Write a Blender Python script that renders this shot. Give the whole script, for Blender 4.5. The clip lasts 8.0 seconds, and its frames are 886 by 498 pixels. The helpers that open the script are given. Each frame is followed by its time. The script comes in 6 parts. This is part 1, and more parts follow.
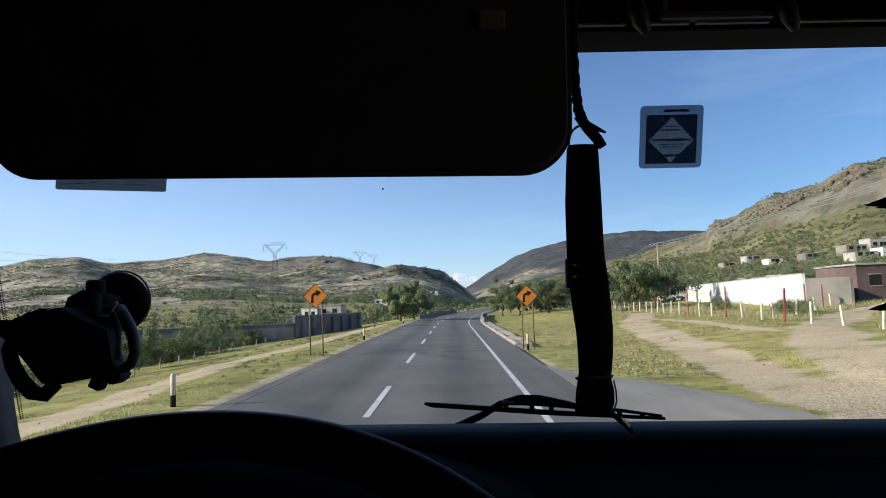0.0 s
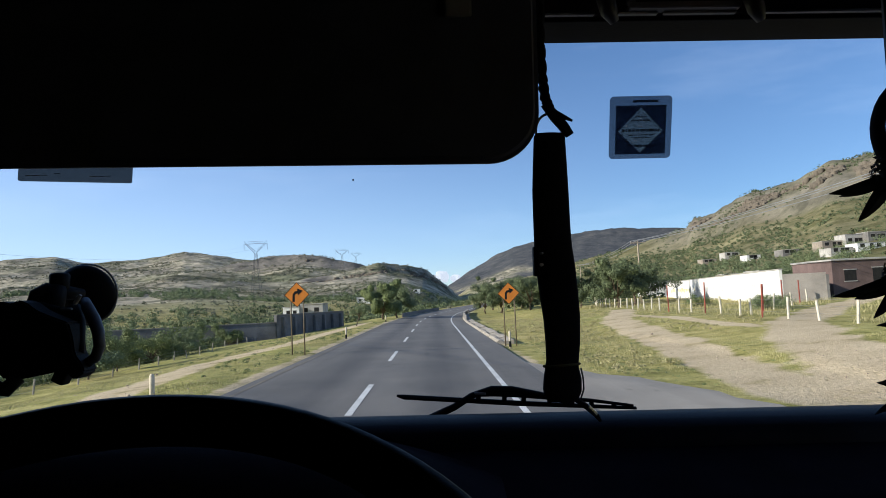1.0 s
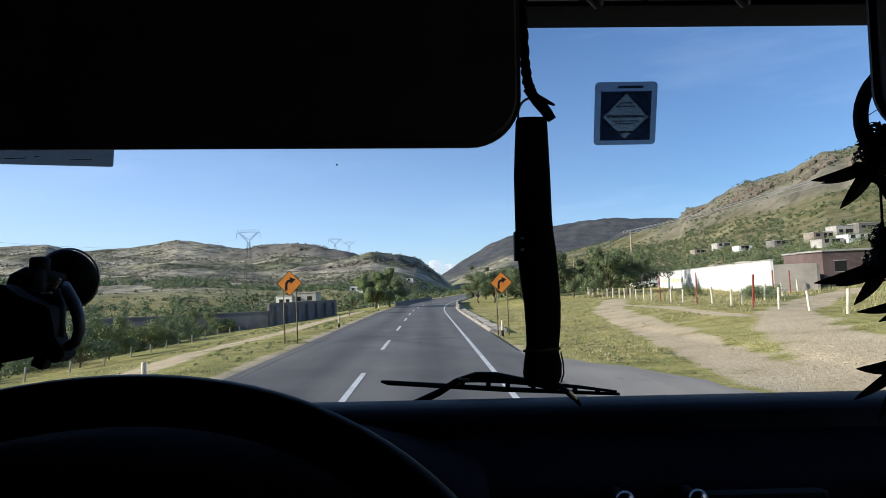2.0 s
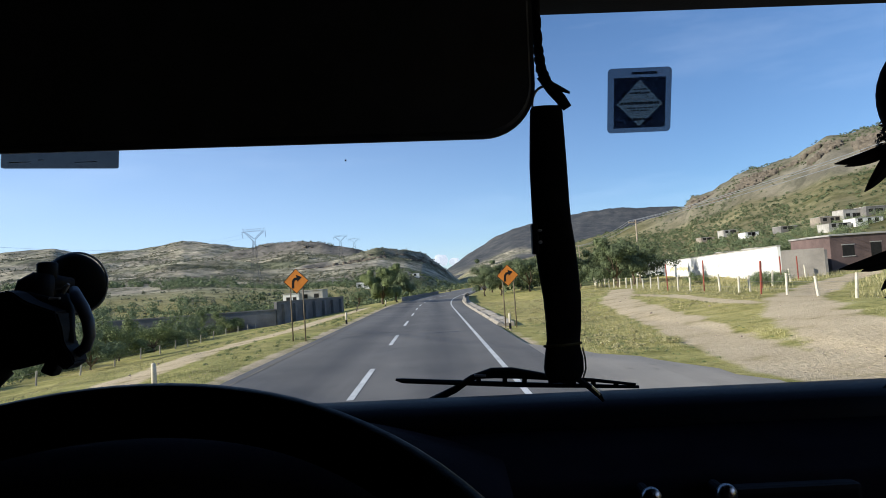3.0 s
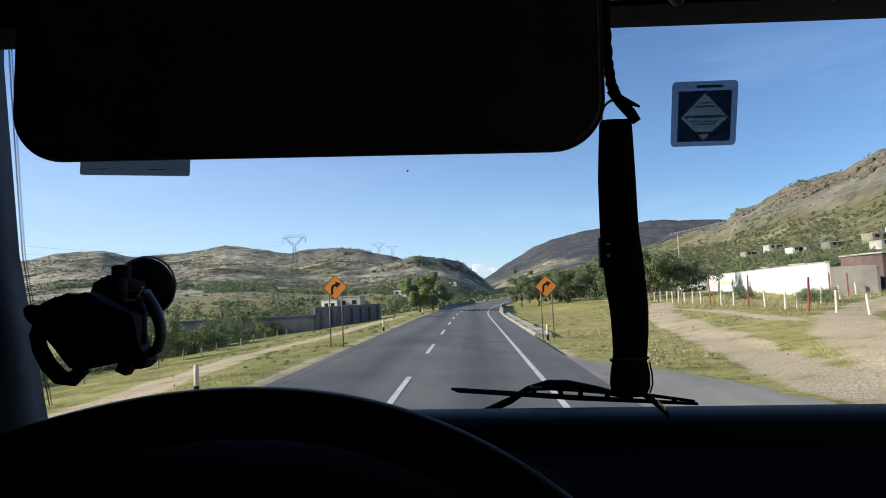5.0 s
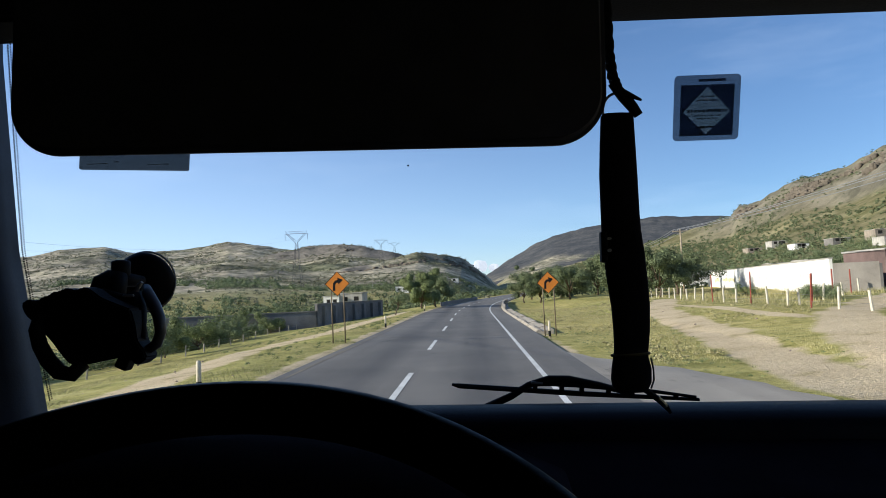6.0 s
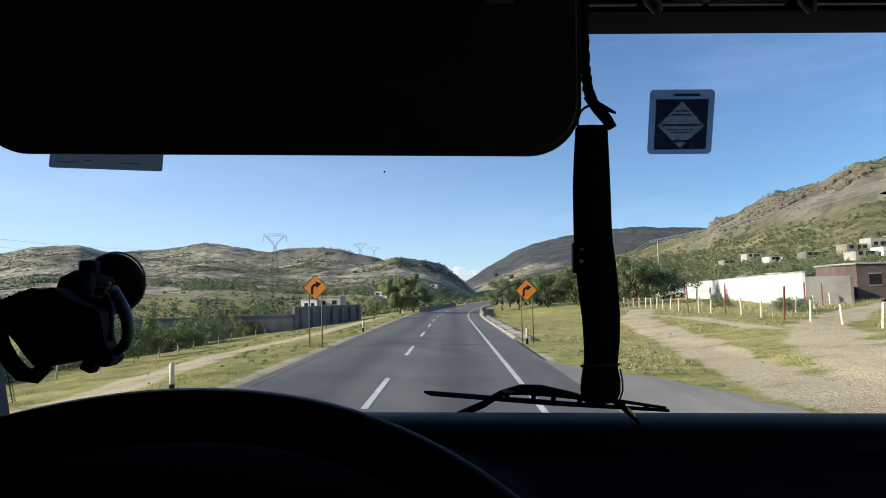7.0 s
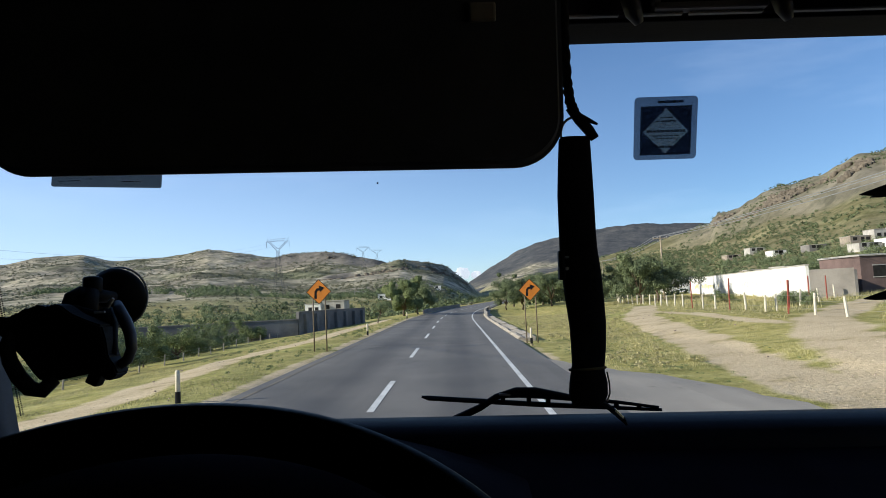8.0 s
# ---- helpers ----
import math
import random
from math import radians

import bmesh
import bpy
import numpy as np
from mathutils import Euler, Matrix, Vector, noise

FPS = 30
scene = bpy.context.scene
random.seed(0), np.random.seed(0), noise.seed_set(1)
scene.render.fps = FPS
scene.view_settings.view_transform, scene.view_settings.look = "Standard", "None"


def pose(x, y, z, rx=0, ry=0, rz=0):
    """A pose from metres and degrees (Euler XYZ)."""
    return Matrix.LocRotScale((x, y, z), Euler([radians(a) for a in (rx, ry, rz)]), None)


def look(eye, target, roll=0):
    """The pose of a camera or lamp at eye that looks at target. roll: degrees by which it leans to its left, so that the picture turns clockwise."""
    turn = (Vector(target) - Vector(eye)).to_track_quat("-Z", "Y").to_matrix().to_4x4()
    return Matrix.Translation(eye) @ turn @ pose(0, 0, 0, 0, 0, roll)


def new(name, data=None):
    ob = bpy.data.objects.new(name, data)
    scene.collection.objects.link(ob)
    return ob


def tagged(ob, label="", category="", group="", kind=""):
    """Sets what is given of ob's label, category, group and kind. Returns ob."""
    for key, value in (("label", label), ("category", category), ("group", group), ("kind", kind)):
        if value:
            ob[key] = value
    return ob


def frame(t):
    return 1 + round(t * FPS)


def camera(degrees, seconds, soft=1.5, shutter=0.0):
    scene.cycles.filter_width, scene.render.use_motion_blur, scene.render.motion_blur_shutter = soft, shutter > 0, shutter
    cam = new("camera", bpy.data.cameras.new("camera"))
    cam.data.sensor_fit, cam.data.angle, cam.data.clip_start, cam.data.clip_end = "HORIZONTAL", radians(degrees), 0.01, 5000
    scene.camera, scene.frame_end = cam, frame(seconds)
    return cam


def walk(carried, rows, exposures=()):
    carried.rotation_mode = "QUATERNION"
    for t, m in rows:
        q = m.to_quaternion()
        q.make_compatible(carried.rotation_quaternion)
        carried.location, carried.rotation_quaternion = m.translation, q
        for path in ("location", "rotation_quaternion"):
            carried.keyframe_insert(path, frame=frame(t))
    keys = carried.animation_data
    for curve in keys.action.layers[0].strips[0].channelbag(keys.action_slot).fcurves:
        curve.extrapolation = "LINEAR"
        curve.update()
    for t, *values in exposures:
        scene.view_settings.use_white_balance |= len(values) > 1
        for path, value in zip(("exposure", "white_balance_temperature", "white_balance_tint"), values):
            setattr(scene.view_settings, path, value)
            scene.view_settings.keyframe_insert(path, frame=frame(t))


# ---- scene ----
# The lens and the way of the phone inside the cab, in the cab's own frame.
LENS = 68.0
EYE, LEAN = 2.15, 1.5
CAB = pose(0, 0, EYE, 0, LEAN, 0)
PATH = [
    (0.0, (-0.002, -0.048, 0.009), (-0.027, 1.945, 0.176), -0.8),
    (0.5, (0.027, -0.045, 0.007), (0.08, 1.948, 0.176), -1.7),
    (1.0, (0.014, -0.044, -0.001), (0.043, 1.949, 0.159), -1.2),
    (1.5, (0.007, -0.046, -0.001), (0.003, 1.948, 0.145), -1.6),
    (1.7, (0.023, -0.047, -0.005), (0.042, 1.948, 0.132), -1.1),
    (2.8, (0.03, -0.016, -0.007), (0.124, 1.979, 0.107), -1.7),
    (3.0, (0.017, -0.023, -0.004), (0.049, 1.973, 0.106), -2.4),
    (3.5, (-0.007, -0.012, -0.011), (-0.058, 1.984, 0.094), -1.2),
    (4.0, (-0.008, -0.016, -0.005), (-0.047, 1.98, 0.11), -1.1),
    (4.5, (-0.011, -0.031, 0.002), (-0.098, 1.961, 0.159), -0.3),
    (4.7, (-0.014, -0.029, -0.001), (-0.098, 1.965, 0.126), -1.1),
    (5.8, (-0.013, -0.038, -0.002), (-0.09, 1.95, 0.201), -1.0),
    (6.0, (-0.012, -0.026, -0.003), (-0.1, 1.968, 0.127), -1.1),
    (6.5, (-0.002, -0.01, -0.008), (-0.023, 1.988, 0.083), -1.0),
    (7.0, (-0.005, -0.025, -0.001), (-0.031, 1.97, 0.146), 0.0),
    (7.5, (-0.012, -0.036, -0.002), (-0.085, 1.954, 0.177), 0.3),
    (8.0, (0.009, -0.049, 0.007), (-0.025, 1.945, 0.158), -1.3),
]
cam = camera(LENS, 8.0, soft=0.9)
walk(cam, [(t, CAB @ look(e, g, r)) for t, e, g, r in PATH], [(0.0, 0.58, 5890, 11.0), (1.5, 0.58, 5770, 11.0), (4.0, 0.60, 5880, 11.0), (6.0, 0.62, 5920, 10.5), (8.0, 0.62, 5940, 9.5)])

# World, sun and exposure: late sun from the left, a little behind.
SUN_EL, SUN_AZ = 21.5, 255.0   # degrees; azimuth clockwise from +y
world = bpy.data.worlds.new("world")
scene.world = world
world.use_nodes = True
wn = world.node_tree.nodes
sky = wn.new("ShaderNodeTexSky")
sky.sky_type = "NISHITA"
sky.sun_disc = False
sky.sun_elevation, sky.sun_rotation = radians(SUN_EL), radians(360 - SUN_AZ)
sky.altitude, sky.air_density, sky.dust_density, sky.ozone_density = 1900, 1.0, 0.75, 3.2
wl = world.node_tree.links
wc, wmap, wisp, wr, wm = (wn.new(k) for k in ("ShaderNodeTexCoord", "ShaderNodeMapping", "ShaderNodeTexNoise", "ShaderNodeMapRange", "ShaderNodeMix"))
wmap.inputs["Scale"].default_value = (1.2, 2.0, 6.0)
wmap.inputs["Rotation"].default_value = (0.2, 0.25, 0.3)
wisp.inputs["Scale"].default_value, wisp.inputs["Detail"].default_value, wisp.inputs["Roughness"].default_value = 1.6, 7, 0.62
wr.inputs[1].default_value, wr.inputs[2].default_value, wr.inputs[3].default_value, wr.inputs[4].default_value = 0.52, 0.80, 0.0, 0.10
wm.data_type = "RGBA"
wm.inputs[7].default_value = (9.0, 9.6, 10.5, 1)
wl.new(wc.outputs["Generated"], wmap.inputs[0])
wl.new(wmap.outputs[0], wisp.inputs[0])
wl.new(wisp.outputs["Fac"], wr.inputs[0])
wl.new(wr.outputs[0], wm.inputs[0])
wl.new(sky.outputs[0], wm.inputs[6])
wx, wz, wx2, wk, wh = (wn.new(k) for k in ("ShaderNodeSeparateXYZ", "ShaderNodeMapRange", "ShaderNodeMapRange", "ShaderNodeMath", "ShaderNodeMix"))
for k, (a, b, c, d) in ((wz, (0.0, 0.36, 1.0, 0.0)), (wx2, (-0.60, 0.40, 0.68, 0.0))):
    for i, v in enumerate((a, b, c, d)):
        k.inputs[i + 1].default_value = v
wk.operation, wh.data_type = "MULTIPLY", "RGBA"
wh.inputs[7].default_value = (4.5, 4.75, 5.3, 1)   # dusty haze low in the sky on the sun's side
wl.new(wc.outputs["Generated"], wx.inputs[0])
wl.new(wx.outputs[2], wz.inputs[0])
wl.new(wx.outputs[0], wx2.inputs[0])
wl.new(wz.outputs[0], wk.inputs[0])
wl.new(wx2.outputs[0], wk.inputs[1])
wl.new(wk.outputs[0], wh.inputs[0])
wl.new(wm.outputs[2], wh.inputs[6])
wl.new(wh.outputs[2], wn["Background"].inputs[0])
wn["Background"].inputs[1].default_value = 0.105
sun = new("sun", bpy.data.lights.new("sun", "SUN"))
sun.data.energy, sun.data.angle, sun.data.color = 5.0, radians(0.53), (1.0, 0.90, 0.75)
sa, se = radians(SUN_AZ), radians(SUN_EL)
sun_dir = Vector((math.sin(sa) * math.cos(se), math.cos(sa) * math.cos(se), math.sin(se)))
sun.matrix_world = look(sun_dir * 50 + Vector((0, 0, 30)), (0, 0, 30))


# ---- materials ----
def nodes(name):
    m = bpy.data.materials.new(name)
    m.use_nodes = True
    return m, m.node_tree.nodes, m.node_tree.links, m.node_tree.nodes["Principled BSDF"]


def ramp(n, l, src, stops):
    r = n.new("ShaderNodeValToRGB")
    el = r.color_ramp.elements
    while len(el) < len(stops):
        el.new(0.5)
    for e, (p, c) in zip(el, stops):
        e.position, e.color = p, (*c, 1)
    l.new(src, r.inputs[0])
    return r.outputs[0]


def tex(n, l, scale, detail=4, rough=0.6, coord="Object", stretch=None):
    t = n.new("ShaderNodeTexNoise")
    t.inputs["Scale"].default_value, t.inputs["Detail"].default_value, t.inputs["Roughness"].default_value = scale, detail, rough
    c = n.new("ShaderNodeTexCoord")
    if stretch:
        mp = n.new("ShaderNodeMapping")
        mp.inputs["Scale"].default_value = stretch
        l.new(c.outputs[coord], mp.inputs[0])
        l.new(mp.outputs[0], t.inputs[0])
    else:
        l.new(c.outputs[coord], t.inputs[0])
    return t.outputs["Fac"]


def blend(n, l, fac, a, b, mode="MIX"):
    x = n.new("ShaderNodeMix")
    x.data_type, x.blend_type = "RGBA", mode
    for sock, v in ((x.inputs[0], fac), (x.inputs[6], a), (x.inputs[7], b)):
        if isinstance(v, (int, float)):
            sock.default_value = v
        elif isinstance(v, tuple):
            sock.default_value = (*v, 1)
        else:
            l.new(v, sock)
    return x.outputs[2]


def bump(n, l, bsdf, height, strength, dist):
    b = n.new("ShaderNodeBump")
    b.inputs["Strength"].default_value, b.inputs["Distance"].default_value = strength, dist
    l.new(height, b.inputs["Height"])
    l.new(b.outputs[0], bsdf.inputs["Normal"])


def plain(name, col, rough=0.6, metal=0.0, vary=0.25, scale=8.0, fine=60.0, relief=0.002, stretch=None, coord="Object"):
    """A surface with blotches and grain at two scales, and fine relief."""
    m, n, l, b = nodes(name)
    big = tex(n, l, scale, 3, 0.6, coord, stretch)
    small = tex(n, l, fine, 3, 0.7, coord, stretch)
    lo, hi = tuple(c * (1 - vary) for c in col), tuple(min(1, c * (1 + vary)) for c in col)
    c1 = ramp(n, l, big, [(0.3, lo), (0.7, hi)])
    c2 = ramp(n, l, small, [(0.25, (1 - vary * 0.6,) * 3), (0.75, (1,) * 3)])
    l.new(blend(n, l, 1.0, c1, c2, "MULTIPLY"), b.inputs["Base Color"])
    rr = n.new("ShaderNodeMapRange")
    rr.inputs[3].default_value, rr.inputs[4].default_value = max(0.05, rough - 0.12), min(1, rough + 0.12)
    l.new(small, rr.inputs[0])
    l.new(rr.outputs[0], b.inputs["Roughness"])
    b.inputs["Metallic"].default_value = metal
    b.inputs["Specular IOR Level"].default_value = 0.5 if max(col) > 0.05 else 0.09
    if relief:
        bump(n, l, b, small, 0.5, relief)
    return m


def leaf_mat(name, lo, hi):
    m, n, l, b = nodes(name)
    g = n.new("ShaderNodeNewGeometry")
    c = ramp(n, l, g.outputs["Random Per Island"], [(0.0, lo), (0.7, hi), (1.0, tuple(min(1, v * 1.15) for v in hi))])
    big = tex(n, l, 0.6, 2)
    c2 = ramp(n, l, big, [(0.3, (0.7, 0.7, 0.7)), (0.7, (1.1, 1.05, 0.95))])
    l.new(blend(n, l, 1.0, c, c2, "MULTIPLY"), b.inputs["Base Color"])
    b.inputs["Roughness"].default_value = 0.7
    b.inputs["Specular IOR Level"].default_value = 0.2
    return m


def ground_mat():
    """Dry grass, earth and haze-tinted far scrub, chosen by the sheet's own masks."""
    m, n, l, b = nodes("ground_soil")
    a = n.new("ShaderNodeAttribute")
    a.attribute_name = "cover"
    sep = n.new("ShaderNodeSeparateColor")
    l.new(a.outputs["Color"], sep.inputs[0])
    big, mid, small = tex(n, l, 0.035, 5, 0.65), tex(n, l, 0.5, 5, 0.65), tex(n, l, 9.0, 4, 0.7)
    grass = ramp(n, l, mid, [(0.28, (0.19, 0.188, 0.072)), (0.44, (0.335, 0.315, 0.125)), (0.56, (0.43, 0.39, 0.175)), (0.70, (0.52, 0.46, 0.25))])
    tint = ramp(n, l, big, [(0.3, (0.72, 0.80, 0.62)), (0.65, (1.12, 1.02, 0.88))])
    grass = blend(n, l, 1.0, grass, tint, "MULTIPLY")
    tuft = ramp(n, l, tex(n, l, 2.4, 6, 0.78, stretch=(1, 0.7, 1)), [(0.36, (0.56, 0.57, 0.46)), (0.47, (0.98, 0.98, 0.96)), (0.66, (1.14, 1.11, 1.04))])
    grass = blend(n, l, 1.0, grass, tuft, "MULTIPLY")
    earth = ramp(n, l, mid, [(0.3, (0.49, 0.380, 0.235)), (0.7, (0.63, 0.51, 0.33))])
    # Hill rock and brush, greyed and bluish in colour to stand for distance haze.
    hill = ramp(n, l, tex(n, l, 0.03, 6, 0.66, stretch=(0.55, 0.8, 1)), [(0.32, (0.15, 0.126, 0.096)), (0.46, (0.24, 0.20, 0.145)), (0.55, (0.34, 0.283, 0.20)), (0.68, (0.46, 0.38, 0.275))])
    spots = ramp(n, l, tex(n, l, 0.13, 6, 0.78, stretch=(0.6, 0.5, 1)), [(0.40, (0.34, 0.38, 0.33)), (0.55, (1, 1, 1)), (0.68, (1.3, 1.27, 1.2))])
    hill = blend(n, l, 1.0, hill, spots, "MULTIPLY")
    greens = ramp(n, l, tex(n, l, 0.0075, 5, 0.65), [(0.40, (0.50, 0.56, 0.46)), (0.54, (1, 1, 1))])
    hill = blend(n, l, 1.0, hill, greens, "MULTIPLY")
    # Painted in: paler, bluer left hills for haze, darker right slope.
    haze_attr = n.new("ShaderNodeAttribute")
    haze_attr.attribute_name = "haze_side"
    hill = blend(n, l, 1.0, hill, ramp(n, l, haze_attr.outputs["Fac"], [(0.2, (0.68, 0.72, 0.62)), (0.8, (1.29, 1.35, 1.40))]), "MULTIPLY")
    rock = ramp(n, l, tex(n, l, 0.06, 6, 0.7, stretch=(1, 1, 0.25)), [(0.35, (0.075, 0.070, 0.062)), (0.62, (0.240, 0.212, 0.175))])
    edge = n.new("ShaderNodeMath")
    edge.operation = "MULTIPLY_ADD"
    edge.inputs[1].default_value, edge.inputs[2].default_value = 2.2, -1.22
    l.new(mid, edge.inputs[0])
    dirt = n.new("ShaderNodeMath")
    dirt.operation = "ADD"
    dirt.use_clamp = True
    l.new(sep.outputs[0], dirt.inputs[0])
    l.new(edge.outputs[0], dirt.inputs[1])
    dm = n.new("ShaderNodeMapRange")
    dm.inputs[1].default_value, dm.inputs[2].default_value = 0.3, 0.7
    l.new(dirt.outputs[0], dm.inputs[0])
    c = blend(n, l, dm.outputs[0], grass, earth)
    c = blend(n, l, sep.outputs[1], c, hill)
    c = blend(n, l, sep.outputs[2], c, rock)
    # Far ridge: dark grey-blue, with distance haze put into the colour.
    hazy_far_ridge = ramp(n, l, tex(n, l, 0.022, 8, 0.78), [(0.36, (0.045, 0.050, 0.056)), (0.52, (0.080, 0.081, 0.083)), (0.66, (0.125, 0.120, 0.112))])
    c = blend(n, l, a.outputs["Alpha"], c, hazy_far_ridge)
    fine = ramp(n, l, small, [(0.3, (0.66, 0.67, 0.60)), (0.5, (1, 1, 1)), (0.75, (1.09, 1.09, 1.09))])
    l.new(blend(n, l, 1.0, c, fine, "MULTIPLY"), b.inputs["Base Color"])
    b.inputs["Roughness"].default_value = 0.95
    b.inputs["Specular IOR Level"].default_value = 0.105
    fold = n.new("ShaderNodeMath")
    fold.operation = "MULTIPLY_ADD"
    fold.inputs[1].default_value = 14.0
    l.new(tex(n, l, 0.11, 6, 0.7), fold.inputs[0])
    l.new(small, fold.inputs[2])
    rel = n.new("ShaderNodeMix")
    l.new(sep.outputs[1], rel.inputs[0])
    l.new(small, rel.inputs[2])
    l.new(fold.outputs[0], rel.inputs[3])
    bump(n, l, b, rel.outputs[0], 0.8, 0.09)
    return m


def asphalt_mat(name, lo, hi, stained):
    m, n, l, b = nodes(name)
    wear = tex(n, l, 0.7, 4, 0.6, stretch=(1.0, 0.05, 1))
    grit = tex(n, l, 160, 3, 0.8)
    patch = tex(n, l, 0.25, 5, 0.6)
    c = ramp(n, l, wear, [(0.3, lo), (0.7, hi)])
    c = blend(n, l, 1.0, c, ramp(n, l, grit, [(0.2, (0.6, 0.6, 0.6)), (0.8, (1.2, 1.2, 1.2))]), "MULTIPLY")
    c = blend(n, l, 1.0, c, ramp(n, l, patch, [(0.3, (0.75, 0.75, 0.75)), (0.7, (1.12, 1.1, 1.07))]), "MULTIPLY")
    co = n.new("ShaderNodeTexCoord")
    sx = n.new("ShaderNodeSeparateXYZ")
    l.new(co.outputs["Object"], sx.inputs[0])
    for centre in (0.2, -3.0):   # oil-darkened middle of each lane
        d1, d2 = n.new("ShaderNodeMath"), n.new("ShaderNodeMath")
        d1.operation, d2.operation = "SUBTRACT", "ABSOLUTE"
        d1.inputs[1].default_value = centre
        l.new(sx.outputs[0], d1.inputs[0])
        l.new(d1.outputs[0], d2.inputs[0])
        c = blend(n, l, 1.0, c, ramp(n, l, d2.outputs[0], [(0.1, (0.64, 0.64, 0.66)), (0.85, (1, 1, 1))]), "MULTIPLY")
    stain = tex(n, l, 0.9, 5, 0.7, stretch=(1.0, 0.35, 1))
    c = blend(n, l, 1.0, c, ramp(n, l, stain, [(0.27 + stained, (0.55, 0.53, 0.5)), (0.36 + stained, (1, 1, 1)), (0.66 - 0.4 * stained, (1, 1, 1)), (0.76 - 0.6 * stained, (1.25 + 3 * stained, 1.2 + 3 * stained, 1.1 + 3 * stained))]), "MULTIPLY")
    l.new(c, b.inputs["Base Color"])
    b.inputs["Roughness"].default_value = 0.8
    bump(n, l, b, grit, 0.4, 0.006)
    return m


def film_mat(name, col, through_light):
    """Printed film on glass: daylight behind it shows through."""
    m, n, l, b = nodes(name)
    b.inputs["Base Color"].default_value, b.inputs["Roughness"].default_value = (*col, 1), 0.5
    t, mix = n.new("ShaderNodeBsdfTransparent"), n.new("ShaderNodeMixShader")
    t.inputs[0].default_value = (*through_light, 1)
    grain = tex(n, l, 300, 3, 0.7)
    r = n.new("ShaderNodeMapRange")
    r.inputs[3].default_value, r.inputs[4].default_value = 0.75, 1.0
    l.new(grain, r.inputs[0])
    l.new(r.outputs[0], mix.inputs[0])
    l.new(b.outputs[0], mix.inputs[1])
    l.new(t.outputs[0], mix.inputs[2])
    l.new(mix.outputs[0], n["Material Output"].inputs[0])
    return m


def glass_mat(name, tint=(0.97, 0.99, 0.98)):
    m, n, l, b = nodes(name)
    tr, gl, mix, fr = (n.new("ShaderNode" + k) for k in ("BsdfTransparent", "BsdfGlossy", "MixShader", "Fresnel"))
    tr.inputs[0].default_value = (*tint, 1)
    gl.inputs["Roughness"].default_value = 0.03
    fr.inputs[0].default_value = 1.3
    l.new(fr.outputs[0], mix.inputs[0])
    l.new(tr.outputs[0], mix.inputs[1])
    l.new(gl.outputs[0], mix.inputs[2])
    l.new(mix.outputs[0], n["Material Output"].inputs[0])
    return m


GROUND, ASPHALT = ground_mat(), asphalt_mat("asphalt", (0.120, 0.111, 0.097), (0.193, 0.179, 0.157), 0.0)
LAY_BY = asphalt_mat("lay_by_asphalt", (0.27, 0.240, 0.196), (0.39, 0.35, 0.288), 0.05)
WHITE_LINE = plain("road_paint_white", (0.62, 0.61, 0.57), 0.7, vary=0.2, scale=1.5, fine=40)
WORN_LINE = plain("road_paint_worn", (0.30, 0.285, 0.26), 0.8, vary=0.35, scale=1.5, fine=40)
YELLOW_LINE = plain("road_paint_yellow", (0.19, 0.155, 0.10), 0.7, vary=0.3, scale=1.5, fine=40)
GALV = plain("galvanised_steel", (0.30, 0.30, 0.30), 0.55, 0.5, 0.2, 2, 30, 0.001)
TOWER_STEEL = plain("weathered_tower_steel", (0.07, 0.07, 0.075), 0.7, 0.2, 0.2, 1, 10, 0)
POST_BROWN = plain("brown_sign_post", (0.16, 0.12, 0.07), 0.7, 0.2, 0.3, 3, 40, 0.001)
STEEL_DULL = plain("dull_grey_steel", (0.30, 0.29, 0.27), 0.6, 0.4, 0.25, 3, 40, 0.001)
RUST = plain("red_rusty_paint", (0.28, 0.055, 0.03), 0.75, 0, 0.4, 4, 40)
POST_WHITE = plain("whitewashed_concrete", (0.60, 0.54, 0.42), 0.85, 0, 0.2, 4, 40)
POST_DULL = plain("dull_old_post", (0.36, 0.32, 0.25), 0.9, 0, 0.3, 4, 40)
WOOD_POLE = plain("weathered_pole", (0.36, 0.29, 0.20), 0.85, 0, 0.3, 3, 30)
CONCRETE = plain("pale_concrete", (0.42, 0.39, 0.34), 0.9, 0, 0.25, 0.6, 12, 0.005)
BLOCK = plain("grey_block_wall", (0.20, 0.185, 0.165), 0.9, 0, 0.35, 0.5, 8, 0.01)
BLOCK_DARK = plain("dark_block_wall", (0.165, 0.158, 0.152), 0.9, 0, 0.35, 0.5, 8, 0.01)
KERB = plain("earthy_kerb_concrete", (0.40, 0.345, 0.265), 0.95, 0, 0.5, 1.6, 14, 0.015)
WALL_WHITE = plain("white_painted_wall", (0.78, 0.75, 0.68), 0.85, 0, 0.12, 0.4, 10, 0.004)
WALL_PINK = plain("salmon_painted_wall", (0.62, 0.24, 0.16), 0.85, 0, 0.15, 0.4, 10, 0.004)
STONE = plain("boulder_stone", (0.33, 0.25, 0.18), 0.95, 0, 0.4, 1.2, 14, 0.02)
DARK_OPENING = plain("dark_opening", (0.03, 0.028, 0.025), 0.7, 0, 0.2, 3, 20, 0)
BARK = plain("bark", (0.13, 0.095, 0.06), 0.95, 0, 0.4, 6, 40, 0.01, (1, 1, 0.3))
LEAF_DARK = leaf_mat("mesquite_leaves", (0.070, 0.094, 0.045), (0.145, 0.178, 0.090))
LEAF_LIGHT = leaf_mat("willow_leaves", (0.10, 0.13, 0.052), (0.195, 0.235, 0.098))
